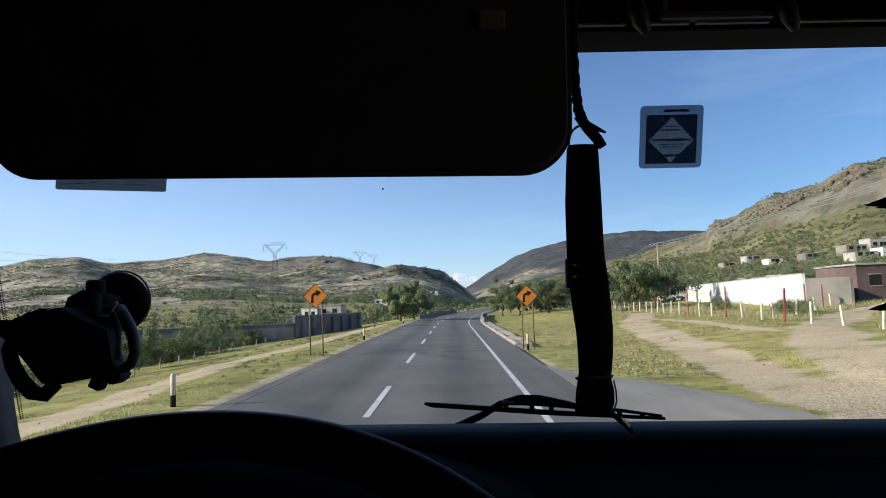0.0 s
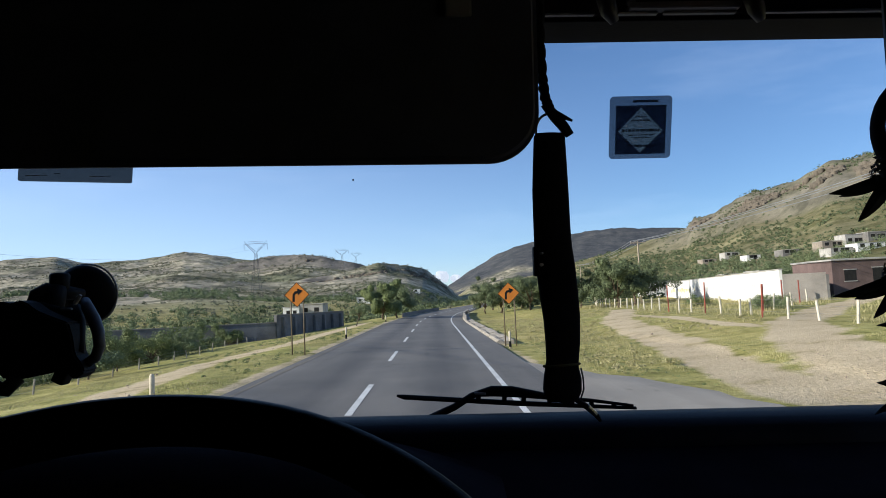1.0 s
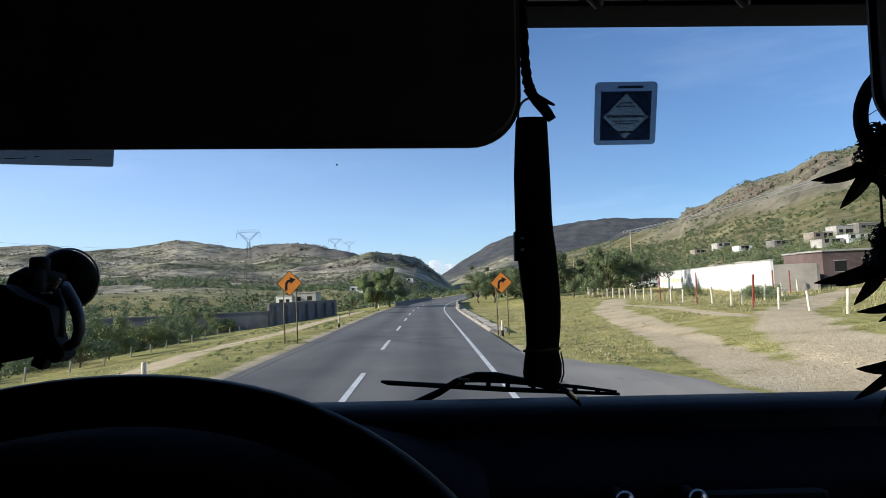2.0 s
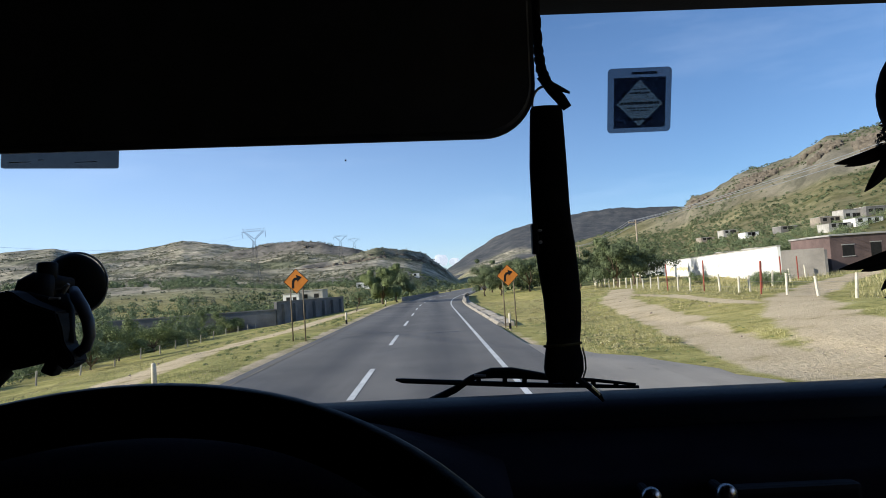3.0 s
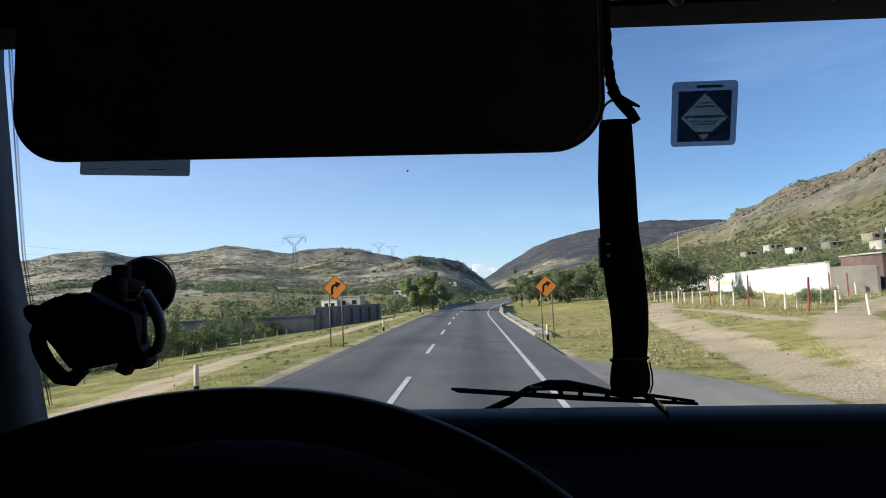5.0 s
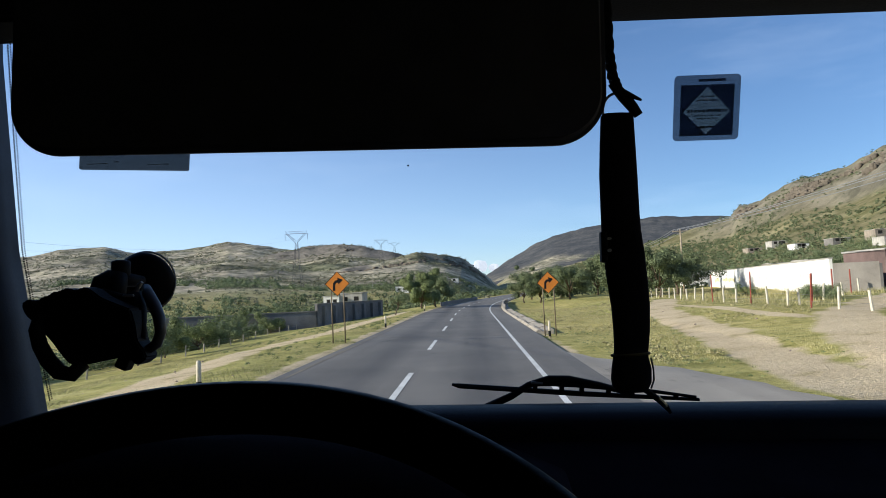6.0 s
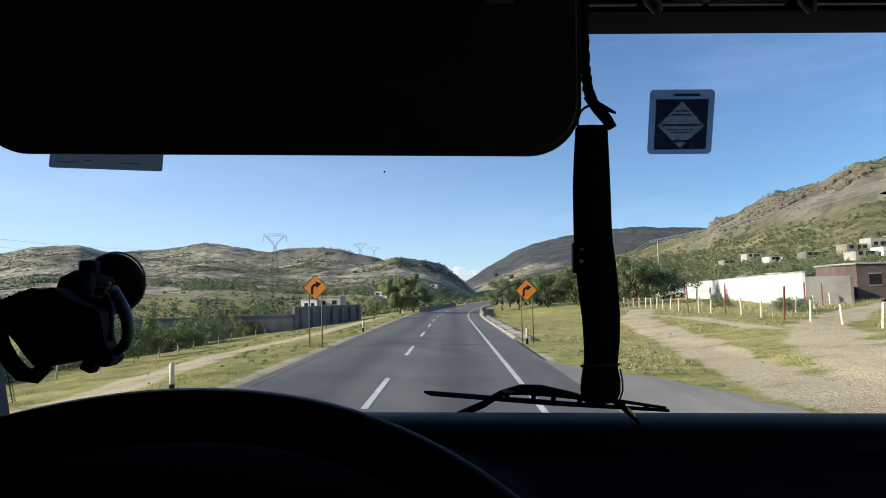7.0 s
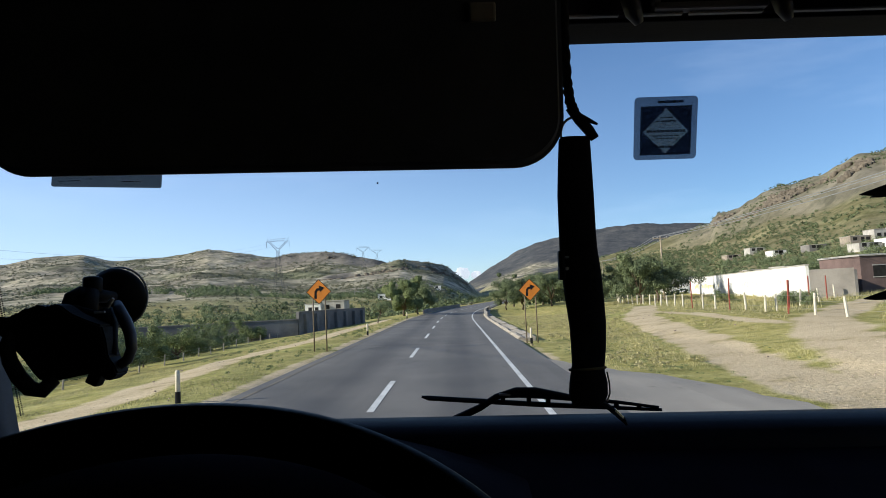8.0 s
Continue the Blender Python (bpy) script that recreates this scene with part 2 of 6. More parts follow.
LEAF_SCRUB = leaf_mat("scrub_leaves", (0.105, 0.142, 0.070), (0.188, 0.228, 0.115))
LEAF_HILL = leaf_mat("dark_hill_scrub", (0.10, 0.106, 0.070), (0.205, 0.205, 0.135))
LEAF_DRY = leaf_mat("dry_grass_blades", (0.25, 0.236, 0.11), (0.42, 0.382, 0.20))
BLACK_PLASTIC = plain("black_cab_plastic", (0.008, 0.008, 0.009), 0.6, 0, 0.2, 20, 300, 0.0006)
DASH_VINYL = plain("dark_dash_vinyl", (0.013, 0.011, 0.015), 0.6, 0, 0.25, 15, 400, 0.0008)
DASH_PAD = plain("dash_pad_vinyl", (0.004, 0.005, 0.009), 0.5, 0, 0.25, 15, 400, 0.0008)
DASH_PAD.node_tree.nodes["Principled BSDF"].inputs["Specular IOR Level"].default_value = 0.07
DASH_VINYL.node_tree.nodes["Principled BSDF"].inputs["Specular IOR Level"].default_value = 0.008
HEADLINER = plain("dark_headliner", (0.045, 0.036, 0.050), 0.9, 0, 0.2, 15, 300, 0.001)
PILLAR_TRIM = plain("blue_grey_pillar_vinyl", (0.028, 0.036, 0.054), 0.6, 0, 0.2, 20, 300, 0.0006)
BEAM_DARK = plain("dark_beam_trim", (0.004, 0.004, 0.007), 0.7, 0, 0.2, 15, 300, 0.001)
LID_GREY = plain("dark_grey_lid_frame", (0.13, 0.12, 0.13), 0.5, 0, 0.2, 20, 200, 0.0004)
HOOK_GREY = plain("dark_hook_plastic", (0.05, 0.048, 0.055), 0.45, 0, 0.2, 20, 200, 0.0004)
VISOR_CLOTH = plain("black_visor_vinyl", (0.075, 0.084, 0.125), 0.65, 0, 0.2, 15, 300, 0.0006)
FABRIC = plain("black_webbing", (0.012, 0.012, 0.015), 0.9, 0, 0.3, 60, 900, 0.0008)
RUBBER = plain("black_rubber", (0.012, 0.012, 0.012), 0.5, 0, 0.2, 30, 300, 0.0004)
WHEEL_SKIN = plain("black_wheel_skin", (0.004, 0.004, 0.004), 0.38, 0, 0.2, 20, 300, 0.0004)
WHEEL_SKIN.node_tree.nodes["Principled BSDF"].inputs["Specular IOR Level"].default_value = 0.03
TRIM_GREY = plain("grey_trim", (0.32, 0.31, 0.30), 0.5, 0, 0.2, 20, 200, 0.0004)
CHROME = plain("chrome_knob", (0.40, 0.40, 0.40), 0.3, 1.0, 0.1, 30, 300, 0)
CAB_PAINT = plain("white_cab_paint", (0.6, 0.6, 0.6), 0.4, 0, 0.05, 2, 50, 0)
GLASS = glass_mat("windscreen_glass")


# ---- building helpers ----
BASES = {}


def thing(name, base, label, category, group="", kind="", m=None):
    """A top-level empty at base; its parts are written in the same frame as base. m: the frame."""
    ob = new(name)
    ob.empty_display_size = 0.2
    f = m or Matrix()
    ob.matrix_world = f @ Matrix.Translation(base)
    BASES[ob] = Vector(base)
    return tagged(ob, label, category, group, kind)


def part(name, bm, material, parent, label="", kind="", smooth=False):
    me = bpy.data.meshes.new(name)
    base = BASES[parent]
    bmesh.ops.translate(bm, verts=bm.verts, vec=-base)
    bm.normal_update()
    bm.to_mesh(me)
    bm.free()
    if smooth:
        me.polygons.foreach_set("use_smooth", [True] * len(me.polygons))
    me.materials.append(material)
    ob = new(name, me)
    ob.parent = parent
    BASES[ob] = base
    return tagged(ob, label, kind=kind)


def solo(name, bm, material, base, label, category, group="", kind="", m=None, smooth=False):
    """A top-level thing of one mesh."""
    me = bpy.data.meshes.new(name)
    bmesh.ops.translate(bm, verts=bm.verts, vec=-Vector(base))
    bm.normal_update()
    bm.to_mesh(me)
    bm.free()
    if smooth:
        me.polygons.foreach_set("use_smooth", [True] * len(me.polygons))
    me.materials.append(material)
    ob = new(name, me)
    ob.matrix_world = (m or Matrix()) @ Matrix.Translation(base)
    BASES[ob] = Vector(base)
    return tagged(ob, label, category, group, kind)


def box(x0, y0, z0, x1, y1, z1, bev=0.0, seg=2, bm=None, turn=None):
    b2 = bmesh.new()
    bmesh.ops.create_cube(b2, size=1, matrix=Matrix.LocRotScale(((x0 + x1) / 2, (y0 + y1) / 2, (z0 + z1) / 2), None, (x1 - x0, y1 - y0, z1 - z0)))
    if bev:
        bmesh.ops.bevel(b2, geom=b2.edges[:], offset=bev, segments=seg, affect="EDGES", profile=0.6)
    if turn:
        bmesh.ops.transform(b2, matrix=turn, verts=b2.verts)
    return join(bm, b2)


def join(bm, b2):
    if bm is None:
        return b2
    me = bpy.data.meshes.new("tmp")
    b2.to_mesh(me)
    b2.free()
    bm.from_mesh(me)
    bpy.data.meshes.remove(me)
    return bm


def tube(pts, radii, seg=8, bm=None, caps=True, flat=1.0, first=None):
    """A tube along pts; radii: one or a list. flat: squash across the second axis."""
    bm = bm or bmesh.new()
    pts = [Vector(p) for p in pts]
    if not isinstance(radii, (list, tuple)):
        radii = [radii] * len(pts)
    rings, last = [], None
    for i, p in enumerate(pts):
        d = (pts[min(i + 1, len(pts) - 1)] - pts[max(i - 1, 0)]).normalized()
        if last is None:
            u = (Vector(first) - d * d.dot(Vector(first))).normalized() if first else d.orthogonal().normalized()
        else:
            u = (last - d * last.dot(d)).normalized()
        last = u
        v = d.cross(u)
        rings.append([bm.verts.new(p + (u * math.cos(a) + v * math.sin(a) * flat) * radii[i]) for a in (2 * math.pi * k / seg for k in range(seg))])
    for a, b in zip(rings, rings[1:]):
        for k in range(seg):
            bm.faces.new((a[k], a[(k + 1) % seg], b[(k + 1) % seg], b[k]))
    if caps:
        bm.faces.new(rings[0][::-1])
        bm.faces.new(rings[-1])
    return bm


def slab(outline, z0, z1, m=None, bm=None):
    """A flat outline (x, y) drawn out from z0 to z1, then turned by m."""
    b2 = bmesh.new()
    lo = [b2.verts.new((x, y, z0)) for x, y in outline]
    hi = [b2.verts.new((x, y, z1)) for x, y in outline]
    b2.faces.new(lo[::-1])
    b2.faces.new(hi)
    for i in range(len(lo)):
        j = (i + 1) % len(lo)
        b2.faces.new((lo[i], lo[j], hi[j], hi[i]))
    if m:
        bmesh.ops.transform(b2, matrix=m, verts=b2.verts)
    return join(bm, b2)


def rounded(x0, y0, x1, y1, r, n=6):
    out = []
    for cx, cy, a0 in ((x1 - r, y1 - r, 0), (x0 + r, y1 - r, 90), (x0 + r, y0 + r, 180), (x1 - r, y0 + r, 270)):
        out += [(cx + r * math.cos(radians(a0 + 90 * k / n)), cy + r * math.sin(radians(a0 + 90 * k / n))) for k in range(n + 1)]
    return out


def smooth01(t):
    t = np.clip(t, 0, 1)
    return t * t * (3 - 2 * t)


UP = pose(0, 0, 0, 90, 0, 0)   # lifts an outline (x, z) drawn in x, y into the upright plane


# ---- land ----
rng = np.random.default_rng(7)
LATTICE = rng.random((64, 64))


def lattice(x, y):
    xi, yi = np.floor(x).astype(int), np.floor(y).astype(int)
    fx, fy = smooth01(x - xi), smooth01(y - yi)
    g = lambda i, j: LATTICE[(xi + i) % 64, (yi + j) % 64]
    return (g(0, 0) * (1 - fx) + g(1, 0) * fx) * (1 - fy) + (g(0, 1) * (1 - fx) + g(1, 1) * fx) * fy


def fbm(x, y, size, octaves=5):
    """Rolling noise about 0, between -0.5 and 0.5."""
    v, a, s = 0, 0.5, 1 / size
    for k in range(octaves):
        v = v + a * (lattice(x * s + 17.3 * k, y * s + 5.1 * k) - 0.5)
        a, s = a * 0.5, s * 2.03
    return v


def bend(y):
    """How far the road has swung to the right at y."""
    far = np.clip(y - 122, 0, None)
    return 0.0008 * np.clip(y - 62, 0, 60) ** 2 + 0.096 * far + 0.0001 * far ** 2


CROSS = math.tan(radians(LEAN))


def near_ground(x, y):
    """The land by the road: the tilted carriageway, the lay-by, the rising field and the falling valley."""
    u = x - bend(y)
    z = -CROSS * np.clip(u, -6.2, 10.5)
    rise = smooth01((u - 6) / 12) * 0.75 + np.clip(u - 20, 0, 90) * 0.045
    early = smooth01((-23 - y) / 26) * smooth01((u - 9) / 11) * 1.5 + smooth01((-5 - y) / 60) * smooth01((u - 22) / 16) * 1.2
    fall = -np.clip(-u - 7.2, 0, 9) * 0.10 - smooth01((-u - 13) / 30) * 2.6
    z = z + rise + early + fall
    away = smooth01((np.abs(u) - 5) / 6)
    return z + away * (fbm(x, y, 7, 4) * 0.28 + fbm(x, y, 30, 3) * 0.5 * smooth01((np.abs(u) - 14) / 20))


# Ridges: bearing (degrees from straight ahead), tangent of the skyline's height, distance of foot, distance of crest.
# The left hill stands in three stepped mesas, one behind the other.
LEFT_BACK = [(-180, 0.03, 250, 900), (-90, 0.05, 220, 1200), (-50, 0.06, 120, 1400), (-34.7, 0.070, 120, 1500), (-32.6, 0.079, 120, 1500), (-29.7, 0.084, 120, 1500), (-27.4, 0.073, 120, 1550), (-23.3, 0.079, 120, 1600), (-20.7, 0.087, 120, 1600), (-19, 0.084, 120, 1600), (-16.7, 0.076, 120, 1500), (-13.5, 0.070, 140, 1500), (-10, 0.060, 160, 1500), (-6, 0.045, 200, 1500), (-2, 0.02, 240, 1500), (1, 0, 300, 1500)]
LEFT_MID = [(-27, 0, 300, 900), (-22, 0.042, 300, 900), (-17, 0.066, 300, 900), (-13.5, 0.076, 300, 900), (-11.1, 0.078, 300, 880), (-9.2, 0.072, 300, 860), (-6.75, 0.063, 300, 850), (-5, 0.050, 300, 850), (-2, 0.03, 320, 850), (1.3, 0, 350, 850)]
LEFT_FRONT = [(-50, 0.0, 150, 520), (-36, 0.030, 150, 520), (-20, 0.036, 150, 540), (-12, 0.042, 160, 560), (-8, 0.052, 170, 580), (-4.8, 0.060, 190, 600), (-2.3, 0.055, 230, 620), (-0.87, 0.047, 270, 640), (0.1, 0.036, 310, 650), (0.82, 0.026, 340, 660), (1.25, 0.020, 360, 660), (1.9, 0.008, 400, 670), (2.6, 0, 430, 680)]
FAR_RIDGE = [(0.0, 0.0, 700, 1900), (0.9, 0.018, 700, 1900), (1.36, 0.025, 700, 1900), (2.56, 0.039, 700, 1950), (4.06, 0.054, 700, 2000), (5.56, 0.066, 700, 2000), (7.04, 0.078, 700, 2000), (9.0, 0.086, 750, 2000), (10.9, 0.091, 780, 2000),
             (14.2, 0.097, 800, 2000), (16.1, 0.097, 800, 2000), (19.2, 0.093, 800, 2000), (21.8, 0.090, 800, 2000), (27, 0.07, 800, 2000), (50, 0.04, 800, 2000), (90, 0.0, 800, 2000)]
NEAR_RIDGE = [(1.2, 0.0, 330, 900), (3.0, 0.018, 300, 850), (9, 0.036, 240, 750), (15.0, 0.060, 190, 690), (19.3, 0.079, 150, 655), (21.4, 0.089, 140, 640), (22.0, 0.101, 132, 620), (23.5, 0.107, 128, 605), (26.0, 0.129, 118, 575),
              (28.4, 0.136, 110, 560), (29.9, 0.143, 107, 550), (31.4, 0.158, 103, 540), (32.1, 0.162, 101, 535), (33.5, 0.163, 100, 530), (41, 0.18, 90, 480), (60, 0.22, 80, 400), (90, 0.22, 80, 350), (140, 0.1, 120, 400), (180, 0.03, 200, 800)]


def ridge(table, th, r, power):
    t = np.array(table)
    tan_, foot, crest = (np.interp(th, t[:, 0], t[:, k], left=0 if k == 1 else None, right=0 if k == 1 else None) for k in (1, 2, 3))
    s = np.clip((r - foot) / (crest - foot), 0, 1)
    h = (EYE + crest * tan_) * (power(s) if callable(power) else s ** power) * np.where(tan_ > 0, 1, 0)
    return h - np.clip(r - crest, 0, None) * 0.10, s


def mesa(s):
    """A slope that ends in a steep rim and a flat top."""
    return 0.80 * np.clip(s / 0.90, 0, 1) ** 1.35 + 0.20 * smooth01((s - 0.88) / 0.05)


def land(x, y):
    r, th = np.hypot(x, y), np.degrees(np.arctan2(x, y))
    base = near_ground(x, y)
    hb, sb = ridge(LEFT_BACK, th, r, 1.3)
    hm, sm = ridge(LEFT_MID, th, r, mesa)
    hq, sq = ridge(LEFT_FRONT, th, r, mesa)
    hf, sf = ridge(FAR_RIDGE, th, r, 2.2)
    hn, sn = ridge(NEAR_RIDGE, th, r, 2.1)
    rough = fbm(x, y, 160, 6)
    gully = np.abs(fbm(x + 300, y, 90, 4))
    ledge = fbm(x, y * 0.6, 60, 3)
    steps = fbm(x * 0.5, y * 1.6, 45, 4)
    hb = hb + np.clip(steps, -0.1, 0.05) * 60 * sb * (1 - sb)
    hb = hb * (1 + 0.5 * rough * (1 - sb ** 3) - 0.5 * gully * sb * (1 - sb)) + ledge * 6 * sb * (1 - sb) * 2
    hm = hm * (1 + 0.5 * rough * (1 - sm ** 4) - 0.6 * gully * sm * (1 - sm)) + np.clip(steps, -0.1, 0.05) * 40 * sm * (1 - sm)
    hq = hq * (1 + 0.5 * rough * (1 - sq ** 4) - 0.6 * gully * sq * (1 - sq)) + np.clip(steps, -0.1, 0.05) * 34 * sq * (1 - sq)
    hl, sl = np.maximum(np.maximum(hb, hm), hq), np.maximum(np.maximum(sb, sm), sq)
    # Rims take the dark rock colour, which also stands for their shade.
    rim = np.maximum((hm >= hb) * (hm > hq) * smooth01((sm - 0.86) / 0.03) * (1 - smooth01((sm - 0.95) / 0.02)), (hq >= hb) * (hq >= hm) * smooth01((sq - 0.86) / 0.03) * (1 - smooth01((sq - 0.95) / 0.02)))
    rim = rim * (hl > 14) * smooth01((ledge + 0.06) / 0.08)
    hn = hn * (1 + 0.35 * rough * (1 - sn ** 4) - 0.5 * gully * sn * (1 - sn)) + ledge * 4 * sn * (1 - sn ** 3)
    cliff = smooth01((sn - 0.80) / 0.05) * smooth01((th - 17) / 4) * (0.5 + 1.4 * np.abs(ledge))
    hn = hn - 0.10 * hn * smooth01((sn - 0.72) / 0.08) * (1 - smooth01((sn - 0.84) / 0.03)) * smooth01((th - 17) / 4)
    hf = hf * (1 + 0.3 * rough * (1 - sf ** 4) - 0.5 * gully * sf * (1 - sf))
    crag = fbm(x, y, 38, 5)
    hl, hn, hf = hl + crag * 9 * sl ** 2, hn + crag * 5 * sn ** 3, hf + crag * 13 * sf ** 2
    hill = np.maximum(np.maximum(hl, hn), hf)
    top = hill + base * (1 - smooth01(np.maximum(np.maximum(sl, sn), sf) * 4))
    rock = np.maximum(np.clip(cliff, 0, 1) * (hn >= hl) * (hn >= hf), rim * (hl > hn))
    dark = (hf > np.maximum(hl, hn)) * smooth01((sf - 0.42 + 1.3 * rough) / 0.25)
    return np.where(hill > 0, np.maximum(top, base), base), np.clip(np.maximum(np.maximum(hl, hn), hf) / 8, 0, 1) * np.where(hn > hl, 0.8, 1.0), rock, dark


TRACKS = [((6.2, -120), (6.5, -90), (8.5, -70), (12.0, -53), (12.4, -40), (11.9, -25), (11.0, -8), (9.2, 4), (8.1, 12), (8.5, 17), (9.8, 26), (11.2, 35), (12.6, 46), (16.2, 57), (19, 66)),
          ((8, -105), (14, -85), (17, -73), (20, -59)),
          ((-6.9, -43), (-6.8, -33), (-7.4, -23), (-8.4, -9), (-8.7, 8), (-8.8, 15), (-9.5, 21), (-10.2, 29), (-9.6, 37), (-8.8, 47), (-8.6, 60), (-8.3, 78)),
          ((8.4, 11), (11.5, 18), (13.6, 24), (17, 31), (24, 40), (31, 47)),
          ((14.8, 30), (15.2, 40), (15.6, 52))]
WIDTHS = (1.25, 2.0, 1.1, 1.45, 0.5)


def dirt_mask(x, y):
    best = np.zeros_like(x)
    for line, w in zip(TRACKS, WIDTHS):
        for (ax, ay), (bx, by) in zip(line, line[1:]):
            t = np.clip(((x - ax) * (bx - ax) + (y - ay) * (by - ay)) / ((bx - ax) ** 2 + (by - ay) ** 2), 0, 1)
            d = np.hypot(x - ax - t * (bx - ax), y - ay - t * (by - ay))
            best = np.maximum(best, 1 - smooth01((d - w * 0.5) / (w * 0.9)))
    u = x - bend(y)
    best = np.maximum(best, 0.85 * (1 - smooth01((np.abs(u + 5.45) - 0.15) / 0.35)))
    best = np.maximum(best, 0.7 * (1 - smooth01((np.abs(u - 3.3) - 0.2) / 0.5)))
    return best


def quick_mesh(name, verts, faces, material, corners=4):
    """A mesh from numpy arrays: verts (n, 3), faces (m, corners)."""
    me = bpy.data.meshes.new(name)
    me.vertices.add(len(verts))
    me.vertices.foreach_set("co", np.ascontiguousarray(verts, dtype=np.float32).ravel())
    me.loops.add(faces.size)
    me.loops.foreach_set("vertex_index", np.ascontiguousarray(faces, dtype=np.int32).ravel())
    me.polygons.add(len(faces))
    me.polygons.foreach_set("loop_start", np.arange(0, faces.size, corners, dtype=np.int32))
    me.update(calc_edges=True)
    me.materials.append(material)
    return me


def make_ground():
    th = np.radians(np.concatenate([np.arange(-60, 60, 0.22), np.arange(60, 300, 2.5)]))
    r = [0.6]
    while r[-1] < 4600:
        r.append(r[-1] * 1.021 + 0.05)
    r = np.array(r)
    tt, rr = np.meshgrid(th, r)
    x, y = (rr * np.sin(tt)).ravel(), (rr * np.cos(tt)).ravel()
    z, hillm, cliff, far = land(x, y)
    u = x - bend(y)
    z = z - 0.10 * smooth01((u + 5.6) / 0.7) * (1 - smooth01((u - 10.0) / 1.0)) * (y > -120)
    n, m = len(th), len(r)
    i, j = np.meshgrid(np.arange(m - 1), np.arange(n), indexing="ij")
    i, j = i.ravel(), j.ravel()
    k = (j + 1) % n
    faces = np.stack([i * n + j, i * n + k, (i + 1) * n + k, (i + 1) * n + j], 1)[:, ::-1]
    me = quick_mesh("ground", np.stack([x, y, z], 1), faces, GROUND)
    col = me.color_attributes.new("cover", "FLOAT_COLOR", "POINT")
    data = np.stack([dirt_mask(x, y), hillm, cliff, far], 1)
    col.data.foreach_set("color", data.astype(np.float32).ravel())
    # Weight of the haze tint: 1 over the left hills, 0 over the right.
    side = me.attributes.new("haze_side", "FLOAT", "POINT")
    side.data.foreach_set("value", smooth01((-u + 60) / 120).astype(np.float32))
    me.polygons.foreach_set("use_smooth", [True] * len(me.polygons))
    ob = new("ground", me)
    return tagged(ob, "dry grassy roadside land with earth tracks and bare hills", "ground", kind="structure")


make_ground()


def ground_z(x, y):
    return float(land(np.array([float(x)]), np.array([float(y)]))[0][0])


def road_z(x, y):
    return -CROSS * (x - float(bend(np.array(y))))


def strip(name, x0, x1, y0, y1, lift, material, step=2.0, label="", parent=None, thick=0.0):
    """A strip along the road between x0 and x1, following its bend."""
    bm = bmesh.new()
    ys = np.linspace(y0, y1, max(2, int((y1 - y0) / step) + 1))
    rows = []
    for y in ys:
        c = float(bend(y))
        a, b = (f(y) if callable(f) else f for f in (x0, x1))
        row = [bm.verts.new((x + c, y, -CROSS * x + lift)) for x in (a, b)]
        if thick:
            row += [bm.verts.new((b + c, y, -CROSS * b + lift - thick))]
            row.insert(0, bm.verts.new((a + c, y, -CROSS * a + lift - thick)))
        rows.append(row)
    for p, q in zip(rows, rows[1:]):
        for k in range(len(p) - 1):
            bm.faces.new((p[k], p[k + 1], q[k + 1], q[k]))
    return bm


ROAD_END = 420.0
road = solo("road", strip("road", -5.25, 3.1, -120, ROAD_END, 0.0, ASPHALT, thick=0.12), ASPHALT, (0, 0, 0), "worn grey asphalt two-lane carriageway", "road", kind="structure")


def bay_edge(y):
    """The lay-by's outer edge, from its entry taper to its exit."""
    return float(np.interp(y, [-59, -51, -45, -39, -25, -7, 1, 8, 14, 18, 23], [3.1, 4.6, 6.6, 8.6, 9.2, 8.8, 8.2, 7.4, 6.6, 5.2, 3.1])) + 0.35 * math.sin(1.7 * y) * math.sin(0.9 * y + 1) * (y > 6) * (y < 22)


solo("road", strip("lay_by", 3.102, bay_edge, -59, 23, -0.004, LAY_BY, 1.0, thick=0.12), LAY_BY, (0, 0, 0), "asphalt lay-by at the bus stop", "road", kind="structure")


def marking(name, bm, material, label, group=""):
    return solo(name, bm, material, (0, 0, 0), label, "road marking", group, "structure")


DASH_Y = 17.5
for k in range(-10, 26):
    y = DASH_Y + 11.8 * k - 4.7
    if y < 200:
        marking("lane_dash", strip("d", -1.82, -1.68, y, y + 4.8, 0.006, WHITE_LINE, 1.5), WHITE_LINE, "broken white lane line on the asphalt", "lane dashes")
marking("edge_line", strip("e", 1.62, 1.76, -110, -53, 0.006, WHITE_LINE), WHITE_LINE, "solid white edge line on the asphalt")
marking("edge_line", strip("e", 1.62, 1.76, -4, ROAD_END, 0.006, WHITE_LINE), WHITE_LINE, "solid white edge line on the asphalt")
marking("edge_line", strip("e", -4.98, -4.90, -110, ROAD_END, 0.006, YELLOW_LINE), YELLOW_LINE, "faded yellow edge line on the asphalt")
for k in range(10):
    y = -53.0 + 5.05 * k
    if y < -6:
        marking("lay_by_dash", strip("d", 1.62, 1.76, y, y + 2.5, 0.006, WHITE_LINE, 1.3), WHITE_LINE, "short white dash between lane and lay-by", "lay-by dashes")
# Thin dark line that curves across the carriageway.
CROSS_LINE = plain("cross_line", (0.022, 0.021, 0.020), 0.7, vary=0.2, scale=6)
bm = bmesh.new()
for k in range(24):
    a, b = -5.0 + 0.3 * k, -4.7 + 0.3 * k
    ya, yb = (31.2 + 0.55 * math.sin(0.24 * (q + 5)) for q in (a, b))
    bm.faces.new([bm.verts.new((px, py, -CROSS * px + 0.005)) for px, py in ((a, ya), (b, yb), (b, yb + 0.05), (a, ya + 0.05))])
